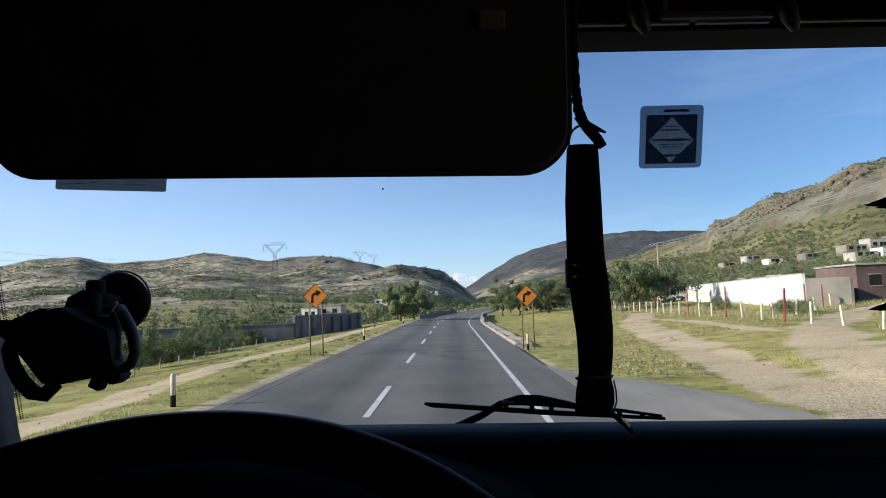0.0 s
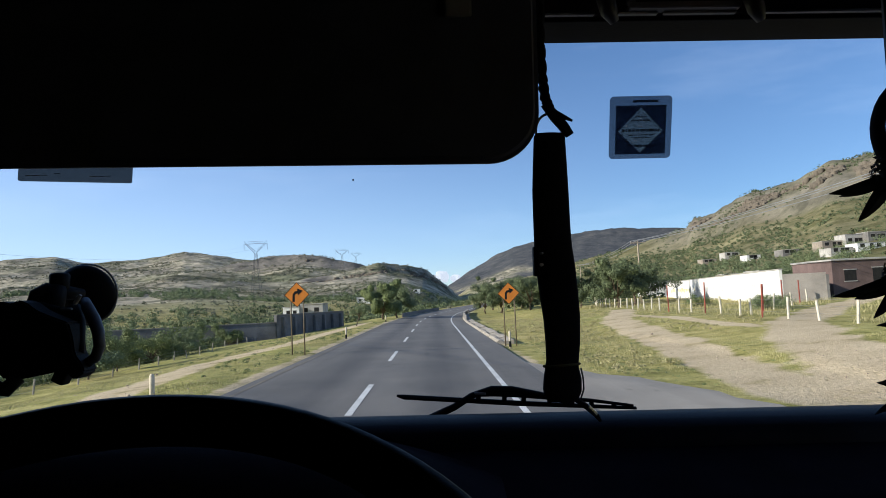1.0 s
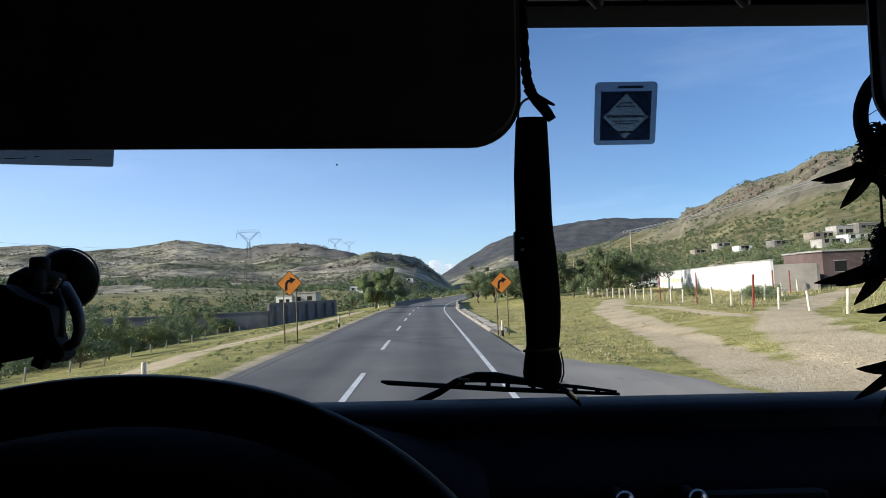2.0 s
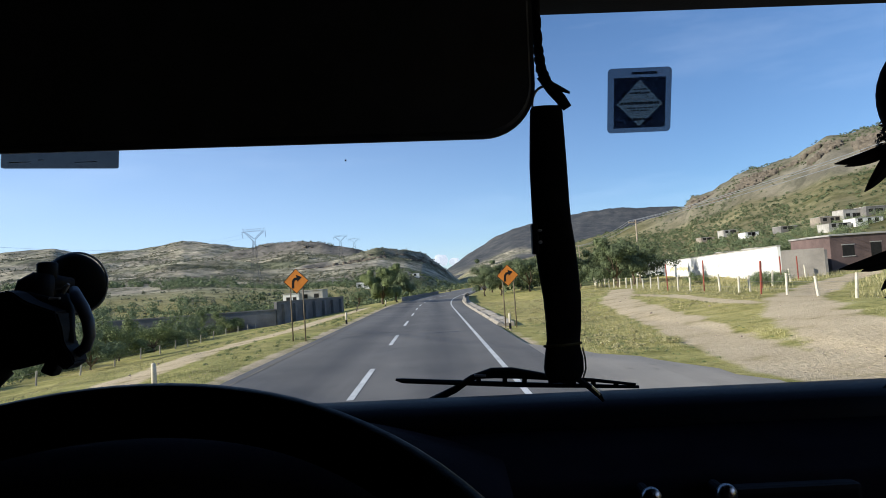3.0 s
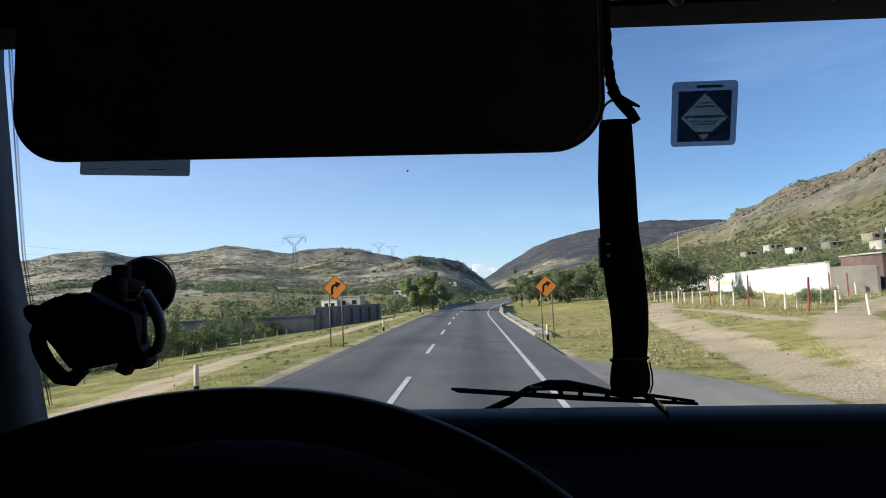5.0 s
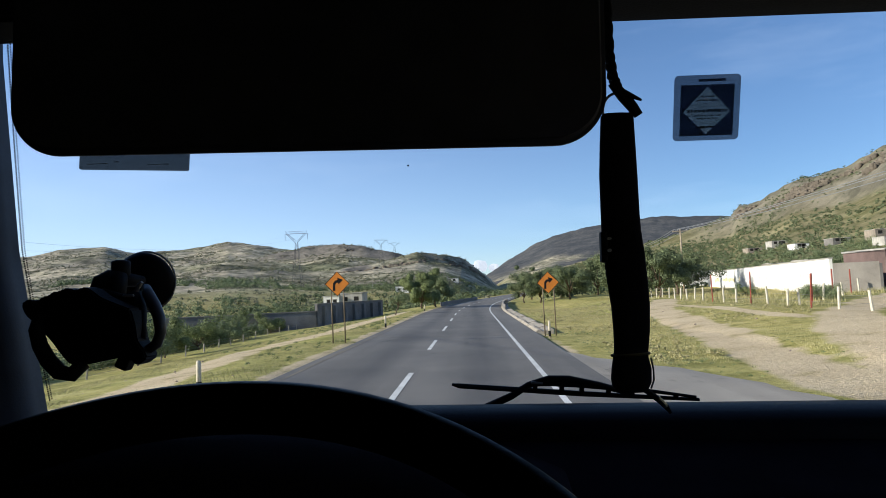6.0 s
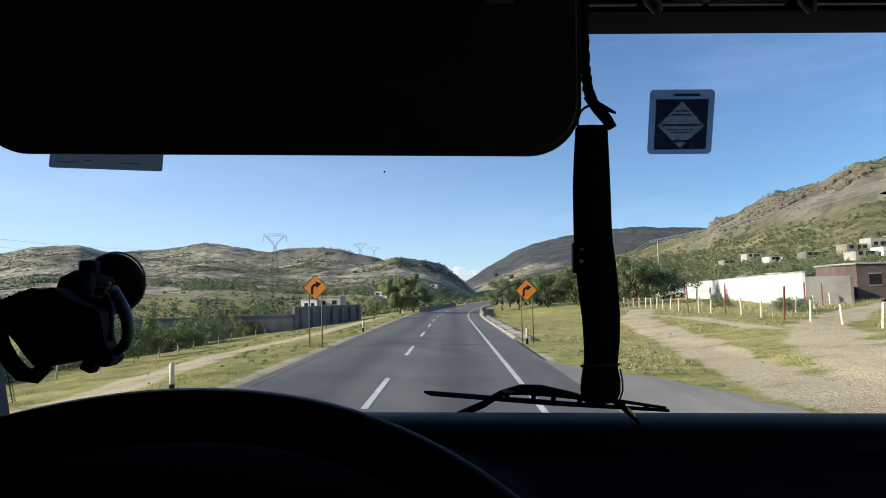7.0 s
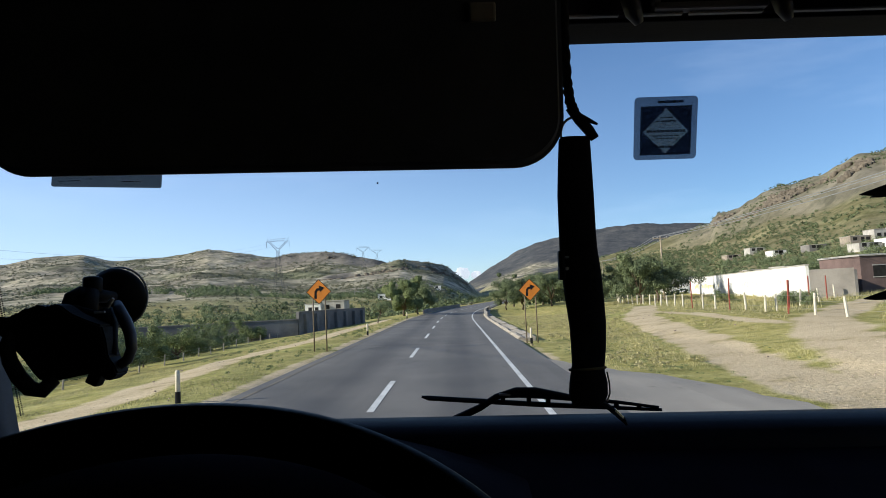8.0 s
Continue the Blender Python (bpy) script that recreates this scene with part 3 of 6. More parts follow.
marking("cross_line", bm, CROSS_LINE, "thin dark line across the asphalt")
marking("gore_line", strip("g", 2.77, 2.85, -9, 6, 0.006, WORN_LINE), WORN_LINE, "faint white line inside the lay-by")
marking("lay_by_line", strip("b", lambda y: bay_edge(y) - 0.55, lambda y: bay_edge(y) - 0.42, -50, 5, 0.006, WHITE_LINE, 1.0), WHITE_LINE, "solid white line along the edge of the lay-by")


# ---- leaves ----
def leaf_cloud(centres, radii, count, size, seed, squash=0.7, droop=0.0):
    """Small four-cornered leaves in tufts round the centres; returns verts and faces."""
    g = np.random.default_rng(seed)
    centres, radii = np.asarray(centres, float), np.asarray(radii, float)
    idx = np.repeat(np.arange(len(centres)), count)
    d = g.normal(size=(len(idx), 3))
    d /= np.linalg.norm(d, axis=1)[:, None]
    rad = radii[idx] * g.random(len(idx)) ** 0.3
    p = centres[idx] + d * rad[:, None] * np.array([1, 1, squash])
    p[:, 2] -= droop * g.random(len(idx)) * radii[idx]
    out = d + np.array([0, 0, 0.35]) + 0.32 * g.normal(size=(len(idx), 3))
    a = np.cross(out, g.normal(size=(len(idx), 3)))
    a /= np.linalg.norm(a, axis=1)[:, None] + 1e-6
    b = np.cross(out, a)
    b /= np.linalg.norm(b, axis=1)[:, None] + 1e-6
    s = (np.asarray(size) if np.ndim(size) else np.full(len(centres), size))[idx] * (0.6 + 0.8 * g.random(len(idx)))
    a, b = a * s[:, None], b * (s * 0.55)[:, None]
    v = np.stack([p - a, p - b * 0.9, p + a, p + b * 0.9], 1).reshape(-1, 3)
    return v, np.arange(len(v)).reshape(-1, 4)


def stuff(name, v, f, material, label, category):
    return tagged(new(name, quick_mesh(name, v, f, material)), label, category, kind="stuff")


def tree(x, y, height, spread, leaves, label, seed, trunk=0.35, dense=1.0, droop=0.0, sink=0.0, lean=0.0, category="tree", low=0.35):
    """A tapered, forked trunk with limbs and an uneven crown of small leaves."""
    g = random.Random(seed)
    z = ground_z(x, y) - 0.05 - sink
    root = thing("tree", (x, y, z), label, category)
    fork = height * trunk
    r0 = 0.030 * height
    bm = tube([(x, y, z), (x + lean * 0.3 + 0.04 * height * g.uniform(-1, 1), y, z + fork * 0.5), (x + lean, y + 0.05 * height * g.uniform(-1, 1), z + fork)], [r0, r0 * 0.75, r0 * 0.6], 8)
    tips, rads = [], []
    for k in range(9):
        a = 2 * math.pi * (k + g.random() * 0.7) / 9
        out = spread * g.uniform(0.45, 1.0)
        up = fork + (height - fork) * g.uniform(low, 0.92)
        p0 = Vector((x + lean, y, z + fork * g.uniform(0.8, 1.0)))
        p2 = Vector((x + lean + out * math.cos(a), y + out * math.sin(a), z + up))
        p1 = p0.lerp(p2, 0.5) + Vector((0, 0, 0.12 * height))
        tube([p0, p1, p2], [r0 * 0.45, r0 * 0.28, r0 * 0.08], 5, bm)
        tips += [p2, p1.lerp(p2, 0.5)]
        rads += [spread * g.uniform(0.22, 0.42), spread * g.uniform(0.2, 0.35)]
        for _ in range(2):
            q = p1.lerp(p2, g.random()) + Vector((g.uniform(-1, 1), g.uniform(-1, 1), g.uniform(-0.5, 0.8))) * spread * 0.4
            tips.append(q)
            rads.append(spread * g.uniform(0.15, 0.3))
    part("trunk", bm, BARK, root, smooth=True)
    v, f = leaf_cloud([tuple(t) for t in tips], rads, int(240 * dense), 0.013 * height + 0.02, seed, 0.75, droop)
    me = quick_mesh("crown", v - np.array([x, y, z]), f, leaves)
    crown = new("crown", me)
    crown.parent = root
    return root


# ---- signs ----
def post_pair(root, xs, y, z0, z1, r=0.03, material=None):
    for x in xs:
        part("post", tube([(x, y, z0), (x, y, z1)], r, 8), material or POST_BROWN, root, smooth=True)


SIGN_BLUE = plain("sign_blue", (0.03, 0.075, 0.26), 0.4, 0, 0.1, 3, 40, 0)
SIGN_WHITE = plain("sign_white", (0.55, 0.56, 0.6), 0.4, 0, 0.05, 3, 40, 0)
SIGN_ORANGE = plain("sign_orange", (0.62, 0.20, 0.015), 0.4, 0, 0.1, 3, 40, 0)
SIGN_BLACK = plain("sign_black", (0.015, 0.015, 0.015), 0.4, 0, 0.1, 3, 40, 0)


def bus_sign(x, y):
    z = ground_z(x, y) - 0.1
    root = thing("bus_stop_sign", (x, y, z), "blue bus stop sign with white pictogram on two posts", "road sign")
    post_pair(root, (x - 0.32, x + 0.42), y + 0.03, z, z + 3.1)
    w, h, zc = 0.60, 0.60, z + 3.18
    m = Matrix.Translation((x + 0.03, y, zc)) @ UP
    plate = part("panel", slab(rounded(-w, -h, w, h, 0.06), -0.008, 0.008, m), SIGN_BLUE, root)
    pict = bmesh.new()
    for o in ([(-0.30, 0.46), (0.30, 0.46), (0.32, 0.40), (-0.32, 0.40)], [(-0.32, 0.40), (-0.26, 0.40), (-0.31, -0.12), (-0.38, -0.12)], [(0.26, 0.40), (0.32, 0.40), (0.38, -0.12), (0.31, -0.12)],
              [(-0.02, 0.36), (0.02, 0.36), (0.02, -0.12), (-0.02, -0.12)], [(-0.38, -0.12), (0.38, -0.12), (0.38, -0.36), (-0.38, -0.36)], [(-0.30, -0.36), (-0.18, -0.36), (-0.18, -0.46), (-0.30, -0.46)],
              [(0.18, -0.36), (0.30, -0.36), (0.30, -0.46), (0.18, -0.46)], [(-0.24, 0.36), (0.24, 0.36), (0.24, 0.31), (-0.24, 0.31)]):
        slab([(px * 0.86, pz * 0.86) for px, pz in o], 0.009, 0.013, m, pict)
    part("pictogram", pict, SIGN_WHITE, root, "white bus front pictogram")
    for cx in (-0.22, -0.11, 0.11, 0.22):
        lamps = slab([(cx + 0.038 * math.cos(a), -0.205 + 0.038 * math.sin(a)) for a in np.linspace(0, 2 * math.pi, 12, endpoint=False)], 0.0135, 0.016, m)
        part("pictogram_lamp", lamps, SIGN_BLUE, root)
    return root


def curve_sign(x, y, lift):
    z = ground_z(x, y) - 0.1
    root = thing("curve_warning_sign", (x, y, z), "orange diamond warning sign with a black right-bend arrow on two posts", "road sign", "curve warning signs")
    post_pair(root, (x - 0.27, x + 0.27), y + 0.03, z, z + lift + 0.3)
    m = Matrix.Translation((x, y, z + lift)) @ UP @ pose(0, 0, 0, 0, 0, 45)
    s = 0.385
    part("panel", slab(rounded(-s, -s, s, s, 0.04), -0.006, 0.006, m), SIGN_ORANGE, root)
    rim = slab([(-s, -s), (s, -s), (s, -s + 0.02), (-s, -s + 0.02)], 0.0065, 0.009, m @ pose(0, 0, 0, 0, 0, 0))
    for a in (90, 180, 270):
        slab([(-s + 0.02, -s), (s - 0.02, -s), (s - 0.02, -s + 0.02), (-s + 0.02, -s + 0.02)], 0.0065, 0.009, m @ pose(0, 0, 0, 0, 0, a), rim)
    part("border", rim, SIGN_BLACK, root)
    f = Matrix.Translation((x, y, z + lift)) @ UP
    arrow = slab([(-0.20, -0.30), (-0.09, -0.30), (-0.09, -0.05), (-0.04, 0.04), (0.08, 0.06), (0.08, 0.17), (-0.08, 0.15), (-0.18, 0.03)], 0.007, 0.011, f)
    slab([(0.05, -0.03), (0.28, 0.13), (0.05, 0.27)], 0.0112, 0.014, f @ pose(0, 0, 0, 0, 0, 8), arrow)
    part("arrow", arrow, SIGN_BLACK, root)
    return root


bus_sign(9.8, -25.0)
curve_sign(3.69, 32.5, 2.60)
curve_sign(-5.92, 28.5, 2.68)


# ---- guard rail ----
def guard_rail(x, y0, y1):
    root = thing("guard_rail", (x, y1, road_z(x, y1)), "galvanised W-beam guard rail on steel posts beside the carriageway", "guard rail")
    prof = [(0.0, 0.0), (0.045, 0.04), (0.045, 0.085), (0.0, 0.125), (0.0, 0.175), (0.045, 0.215), (0.045, 0.26), (0.0, 0.31)]
    bm = bmesh.new()
    zb = road_z(x, y0) + 0.47
    ys = list(np.arange(y0, y1 + 0.1, 3.81))
    rows = [[bm.verts.new((x + 0.10 + px, y, zb + pz)) for px, pz in prof] + [bm.verts.new((x + 0.095 + px, y, zb + pz)) for px, pz in reversed(prof)] for y in (ys[0], y1)]
    n = len(rows[0])
    for k in range(n):
        bm.faces.new((rows[0][k], rows[0][(k + 1) % n], rows[1][(k + 1) % n], rows[1][k]))
    part("beam", bm, GALV, root)
    bm = slab([(px + x + 0.10, pz) for px, pz in [(-0.01, -0.02), (0.06, -0.02), (0.06, 0.33), (-0.01, 0.33)]], -y1 - 0.32, -y1 + 0.02, Matrix.Translation((0, 0, zb)) @ UP)
    part("end_shoe", bm, GALV, root)
    for y in ys:
        part("post", box(x - 0.07, y - 0.05, zb - 0.75, x + 0.06, y + 0.05, zb + 0.26, 0.006, 1), STEEL_DULL, root)
        part("spacer", box(x + 0.06, y - 0.05, zb + 0.02, x + 0.097, y + 0.05, zb + 0.26, 0.004, 1), STEEL_DULL, root)
    return root


guard_rail(-5.75, -119, -34.6)


# ---- delineators and fences ----
POST_CREAM = plain("cream_marker_paint", (0.58, 0.51, 0.37), 0.8, 0, 0.25, 5, 40)


def delineator(x, y, dark=True):
    z = ground_z(x, y) - 0.08
    root = thing("delineator_post", (x, y, z), "short cream roadside marker post with a dark band", "marker post", "marker posts")
    part("shaft", tube([(x, y, z), (x, y, z + 0.76), (x, y, z + 0.80)], [0.06, 0.055, 0.035], 10), POST_CREAM, root, smooth=True)
    if x > 8:
        part("foot", tube([(x, y, z), (x, y, z + 0.16), (x, y, z + 0.19)], [0.16, 0.13, 0.08], 8), CONCRETE, root, "rough concrete foot")
    part("band", tube([(x, y, z + 0.07), (x, y, z + 0.33)], 0.0615, 10), SIGN_BLACK, root)
    return root


for x, y in ((-5.8, -29.6), (-5.7, -10.4), (-6.2, 14.5), (-5.55, 41), (-5.6, 75), (4.3, -101), (3.95, -65), (3.45, 30.8), (8.5, -13.5)):
    delineator(x, y)


def fence(points, label, tall_every=0, size=1.0, tall_at=()):
    """Whitewashed posts with taller rusty ones between, and strands of wire."""
    root = thing("wire_fence", (points[0][0], points[0][1], ground_z(*points[0])), label, "fence")
    g = random.Random(len(points))
    tops = []
    for k, (x, y) in enumerate(points):
        z = ground_z(x, y) - 0.12
        tall = k in tall_at or (tall_every and k % 2 == tall_every - 1)
        lx, ly = g.uniform(-0.07, 0.07), g.uniform(-0.07, 0.07)
        h = g.uniform(1.75, 2.25) if tall else size * g.uniform(1.05, 1.25)
        part("post", tube([(x, y, z), (x + lx, y + ly, z + h)], 0.045 if tall else 0.065 * size, 7), RUST if tall else (POST_WHITE if size == 1.0 else POST_DULL), root, "rust-red steel post" if tall else "")
        tops.append(Vector((x, y, z)))
    for hgt in (0.45, 0.8, 1.1):
        part("wire", tube([p + Vector((0, 0, hgt * size)) for p in tops], 0.006, 3), STEEL_DULL, root)
    return root


fence([(19.5 + 0.25 * math.sin(k), -19 + 3.3 * k) for k in range(11)], "white concrete and rusty steel post fence with wire along the field", 2)
fence([(17.7 + 0.022 * k * k * 0.5, 27.4 + 2.75 * k) for k in range(15)], "whitewashed post fence with wire in front of the painted wall", tall_at=(3, 6, 9))
fence([(18.6 + 1.7 * k, 38.5 + 2.0 * k) for k in range(8)], "rusty red steel post fence beside the earth track", 2)
fence([(20.5 + 0.03 * k * k, 70 + 2.6 * k) for k in range(20)], "whitewashed post fence in front of the trees")
fence([(22.0, -105 + 4.2 * k) for k in range(20)], "white post fence below the hillside")
fence([(-15.6 - 0.055 * (3.3 * k) - 0.3 * math.sin(k * 0.7), 14 + 3.3 * k) for k in range(26)], "low whitewashed post fence along the valley side", 0, 0.6)


# ---- power line on towers, pole line ----
def lattice_tower(x, y, top, sink, w, label, waist_f=0.52, beam_f=0.80, knee=0.62, tip=0.72):
    """A steel tower with a waist, two horns and a long cross-beam."""
    z0 = ground_z(x, y) - sink
    root = thing("transmission_tower", (x, y, z0), label, "pylon", "transmission towers")
    H = top - z0
    waist, beam = z0 + H * waist_f, z0 + H * beam_f
    r = 0.0056 * H * (1.0 if w > 15 else 0.6)
    leg = lambda f: 0.5 * w * (0.42 - 0.30 * f)
    for sx in (-1, 1):
        for sy in (-1, 1):
            part("leg", tube([(x + sx * leg(0), y + sy * leg(0), z0), (x + sx * leg(1) * 0.7, y + sy * leg(1) * 0.7, waist)], [r, r * 0.8], 4), TOWER_STEEL, root)
    brace = bmesh.new()
    n = 6
    for k in range(n):
        f0, f1 = k / n, (k + 1) / n
        a0, a1 = leg(0) + (leg(1) * 0.7 - leg(0)) * f0, leg(0) + (leg(1) * 0.7 - leg(0)) * f1
        h0, h1 = z0 + (waist - z0) * f0, z0 + (waist - z0) * f1
        for s in (-1, 1):
            tube([(x - a0, y + s * a0, h0), (x + a1, y + s * a1, h1)], r * 0.45, 3, brace)
            tube([(x + a0, y + s * a0, h0), (x - a1, y + s * a1, h1)], r * 0.45, 3, brace)
    part("bracing", brace, TOWER_STEEL, root)
    hw = 0.5 * w
    for s in (-1, 1):
        q = leg(1) * 0.7
        part("horn", tube([(x + s * q, y - q, waist), (x + s * hw * knee, y, beam), (x + s * hw * tip, y, top)], [r, r * 0.8, r * 0.35], 4), TOWER_STEEL, root)
        part("horn", tube([(x + s * q * 0.2, y + q, waist + H * 0.03), (x + s * hw * (knee - 0.16), y, beam), (x + s * hw * (tip - 0.02), y, top)], [r * 0.7, r * 0.6, r * 0.3], 4), TOWER_STEEL, root)
        zig = bmesh.new()
        for k in range(5):
            f0, f1 = k / 5, (k + 1) / 5
            A = lambda f: (x + s * (q + (hw * knee - q) * f), y, waist + (beam - waist) * f)
            B = lambda f: (x + s * (q * 0.2 + (hw * (knee - 0.16) - q * 0.2) * f), y, waist + H * 0.03 + (beam - waist - H * 0.03) * f)
            tube([A(f0), B(f1)], r * 0.4, 3, zig)
            tube([B(f0), A(f1)], r * 0.4, 3, zig)
        part("horn_bracing", zig, TOWER_STEEL, root)
        part("insulator", tube([(x + s * hw * 0.93, y, beam), (x + s * hw * 0.93, y, beam - H * 0.09)], r * 0.8, 5), SIGN_BLACK, root)
    part("cross_beam", tube([(x - hw, y, beam), (x, y, beam + H * 0.012), (x + hw, y, beam)], r * 0.8, 4), TOWER_STEEL, root)
    part("cross_beam", tube([(x - hw * 0.62, y, beam + H * 0.045), (x + hw * 0.62, y, beam + H * 0.045)], r * 0.6, 4), TOWER_STEEL, root)
    zig = bmesh.new()
    for k in range(10):
        a = -hw * 0.62 + hw * 0.124 * k
        tube([(x + a, y, beam), (x + a + hw * 0.062, y, beam + H * 0.045), (x + a + hw * 0.124, y, beam)], r * 0.4, 3, zig)
    part("beam_bracing", zig, TOWER_STEEL, root)
    return root


lattice_tower(-93, 106, 20.3, 1.0, 17.5, "tall grey lattice transmission tower in the valley")
lattice_tower(-74, 276, 31.4, 1.0, 10.4, "grey lattice transmission tower on the hillside", 0.80, 0.94, 0.80, 0.90)
lattice_tower(-69.5, 505, 46.0, 1.0, 11, "distant lattice transmission tower on the ridge", 0.80, 0.94, 0.80, 0.90)
lattice_tower(-70.6, 605, 51.0, 1.0, 11, "distant lattice transmission tower on the ridge", 0.80, 0.94, 0.80, 0.90)


def wire_run(a, b, sag, r, label, group):
    a, b = Vector(a), Vector(b)
    pts = [a.lerp(b, k / 16) - Vector((0, 0, sag * 4 * (k / 16) * (1 - k / 16))) for k in range(17)]
    return solo("power_wire", tube(pts, r, 4), GALV if "pale" in label else TOWER_STEEL, tuple(a), label, "wire", group)


for dx, zz, rise in ((-8.2, 15.6, 1.0), (-5.4, 17.4, 2.5), (5.4, 17.0, 2.5)):
    wire_run((-93 + dx, 106, zz), (20 + dx, -120, zz + rise), 0.8, 0.03, "thin grey power cable from the tower over the road", "tower cables")
for dx, zz in ((-8.2, 15.2), (8.2, 15.2)):
    wire_run((-93 + dx, 106, zz), (-74 + dx * 0.58, 276, 29.0), 4.0, 0.022, "thin grey power cable between two towers", "tower cables")


def utility_pole(x, y, top):
    z = ground_z(x, y) - 0.3
    root = thing("utility_pole", (x, y, z), "weathered utility pole with a cross-arm and insulators", "utility pole", "utility poles")
    part("mast", tube([(x, y, z), (x, y, top)], [0.125, 0.085], 10), WOOD_POLE, root, smooth=True)
    part("cross_arm", box(x - 0.95, y - 0.05, top - 0.32, x + 0.95, y + 0.05, top - 0.20, 0.01, 1), WOOD_POLE, root)
    for dx in (-0.85, -0.3, 0.85):
        part("insulator", tube([(x + dx, y, top - 0.20), (x + dx, y, top - 0.1), (x + dx, y, top - 0.02)], [0.03, 0.05, 0.03], 8), CONCRETE, root)
    part("strut", tube([(x - 0.6, y + 0.06, top - 0.28), (x, y + 0.06, top - 0.8)], 0.02, 5), STEEL_DULL, root)
    return root


POLES = [(23.9, -123, 9.0), (23.9, -60, 9.0), (21.85, 5, 8.1), (26.2, 83, 8.7), (36.0, 160, 9.5)]
for p in POLES:
    utility_pole(*p)
part("transformer", tube([(23.55, -60, 6.0), (23.55, -60, 6.1), (23.55, -60, 6.9), (23.55, -60, 7.0)], [0.2, 0.24, 0.24, 0.18], 14), GALV, bpy.data.objects["utility_pole.001"], "grey transformer can")
for (ax, ay, az), (bx, by, bz) in zip(POLES, POLES[1:]):
    for dx in (-0.85, -0.3, 0.85):
        wire_run((ax + dx, ay, az - 0.02), (bx + dx, by, bz - 0.02), 0.7, 0.024, "pale overhead wire along the pole line", "pole line wires")


# ---- buildings ----
def opening(root, x0, z0, x1, z1, y, name="window"):
    """A recessed opening in a wall that faces -y at y."""
    w = part(name, box(x0, y - 0.012, z0, x1, y + 0.10, z1), DARK_OPENING, root)
    part("frame", box(x0 - 0.06, y - 0.035, z1, x1 + 0.06, y + 0.02, z1 + 0.08), CONCRETE, w)
    part("sill", box(x0 - 0.06, y - 0.05, z0 - 0.07, x1 + 0.06, y + 0.02, z0), CONCRETE, w)


def block_house(x, y, w, d, h, wall, label, holes=(), sink=0.6, turn=0.0, flat_over=0.12, category="house"):
    """A flat-roofed masonry house facing -y; holes: (x0, z0, x1, z1, kind) from its left bottom corner."""
    z = ground_z(x + w / 2, y) - sink
    root = thing("house", (x, y, z), label, category)
    t = 0.2
    H = h + sink
    part("front_wall", box(x, y, z, x + w, y + t, z + H), wall, root)
    part("back_wall", box(x, y + d - t, z, x + w, y + d, z + H), wall, root)
    part("side_wall", box(x, y + t, z, x + t, y + d - t, z + H), wall, root)
    part("side_wall", box(x + w - t, y + t, z, x + w, y + d - t, z + H), wall, root)
    part("roof", box(x - flat_over, y - flat_over, z + H, x + w + flat_over, y + d + flat_over, z + H + 0.16, 0.02, 1), CONCRETE, root)
    for x0, z0, x1, z1, kind in holes:
        opening(root, x + x0, z + sink + z0, x + x1, z + sink + z1, y, kind)
    if turn:
        root.rotation_euler.z = radians(turn)
    return root


# The painted wall and shed beside the field.
def long_wall():
    ax, ay, bx, by = 27.2, 51.3, 36.6, 104.0
    z, top, t = ground_z(ax, ay) - 0.6, 3.38, 0.22
    root = thing("white_building", (ax, ay, z), "long white-painted shed wall with faded lettering bars", "building")
    d = Vector((bx - ax, by - ay, 0))
    m = Matrix.Translation((ax, ay, 0)) @ Matrix.Rotation(math.atan2(d.y, d.x), 4, "Z")
    n, L = 6, d.length
    for k in range(n):
        part("wall_panel", box(L * k / n, -t, z, L * (k + 1) / n - 0.012, 0, top, turn=m), WALL_WHITE, root)
    part("coping", box(-0.05, -t - 0.05, top, L, 0.05, top + 0.09, 0.01, 1, turn=m), CONCRETE, root)
    part("end_wall", box(0, -3.4, z, t, -t - 0.002, top - 0.35, turn=m), plain("bare_render_wall", (0.40, 0.35, 0.29), 0.9, 0, 0.25, 0.5, 9, 0.006), root, "bare cement side wall")
    part("back_wall", box(0.002, -3.6, z, L, -3.402, top - 0.5, turn=m), BLOCK, root)
    part("end_wall", box(L - 0.3, -3.38, z, L - 0.1, -t - 0.002, top - 0.3, turn=m), BLOCK, root)
    part("roof", box(0.3, -3.3, top - 0.72, L - 0.4, -t - 0.1, top - 0.55, turn=m), BLOCK, root)
    g = random.Random(5)
    yel = plain("faded_yellow_lettering", (0.60, 0.50, 0.26), 0.8, vary=0.3, scale=3)
    grey = plain("faded_grey_lettering", (0.62, 0.61, 0.59), 0.8, vary=0.3, scale=3)
    a = 4.0
    for k in range(40):
        b = a + g.uniform(0.4, 0.95)
        low = 1.95 if k % 3 else 1.8
        part("lettering_bar", box(a, 0.002, low, b, 0.006, 2.25 + g.uniform(0, 0.2), turn=m), grey if k < 26 else yel, root)
        a = b + g.uniform(0.12, 0.3) + (2.2 if k % 9 == 8 else 0)
    return root


long_wall()
block_house(33.2, 54.2, 10.5, 6, 2.7, plain("grey_brown_render", (0.15, 0.10, 0.085), 0.9, 0, 0.3, 0.5, 8, 0.006), "long low grey-brown house behind the fence", [(1.0, 1.0, 2.0, 1.9, "window"), (3.4, 0.0, 4.3, 2.0, "door"), (5.6, 1.0, 6.8, 1.9, "window")])
block_house(41, 37, 6, 5, 2.7, plain("ochre_render", (0.45, 0.33, 0.18), 0.9, 0, 0.2, 0.5, 8, 0.006), "small ochre house on the slope above the fence", [(0.8, 0.9, 1.9, 1.9, "window"), (3.4, 0.0, 4.3, 2.0, "door")])
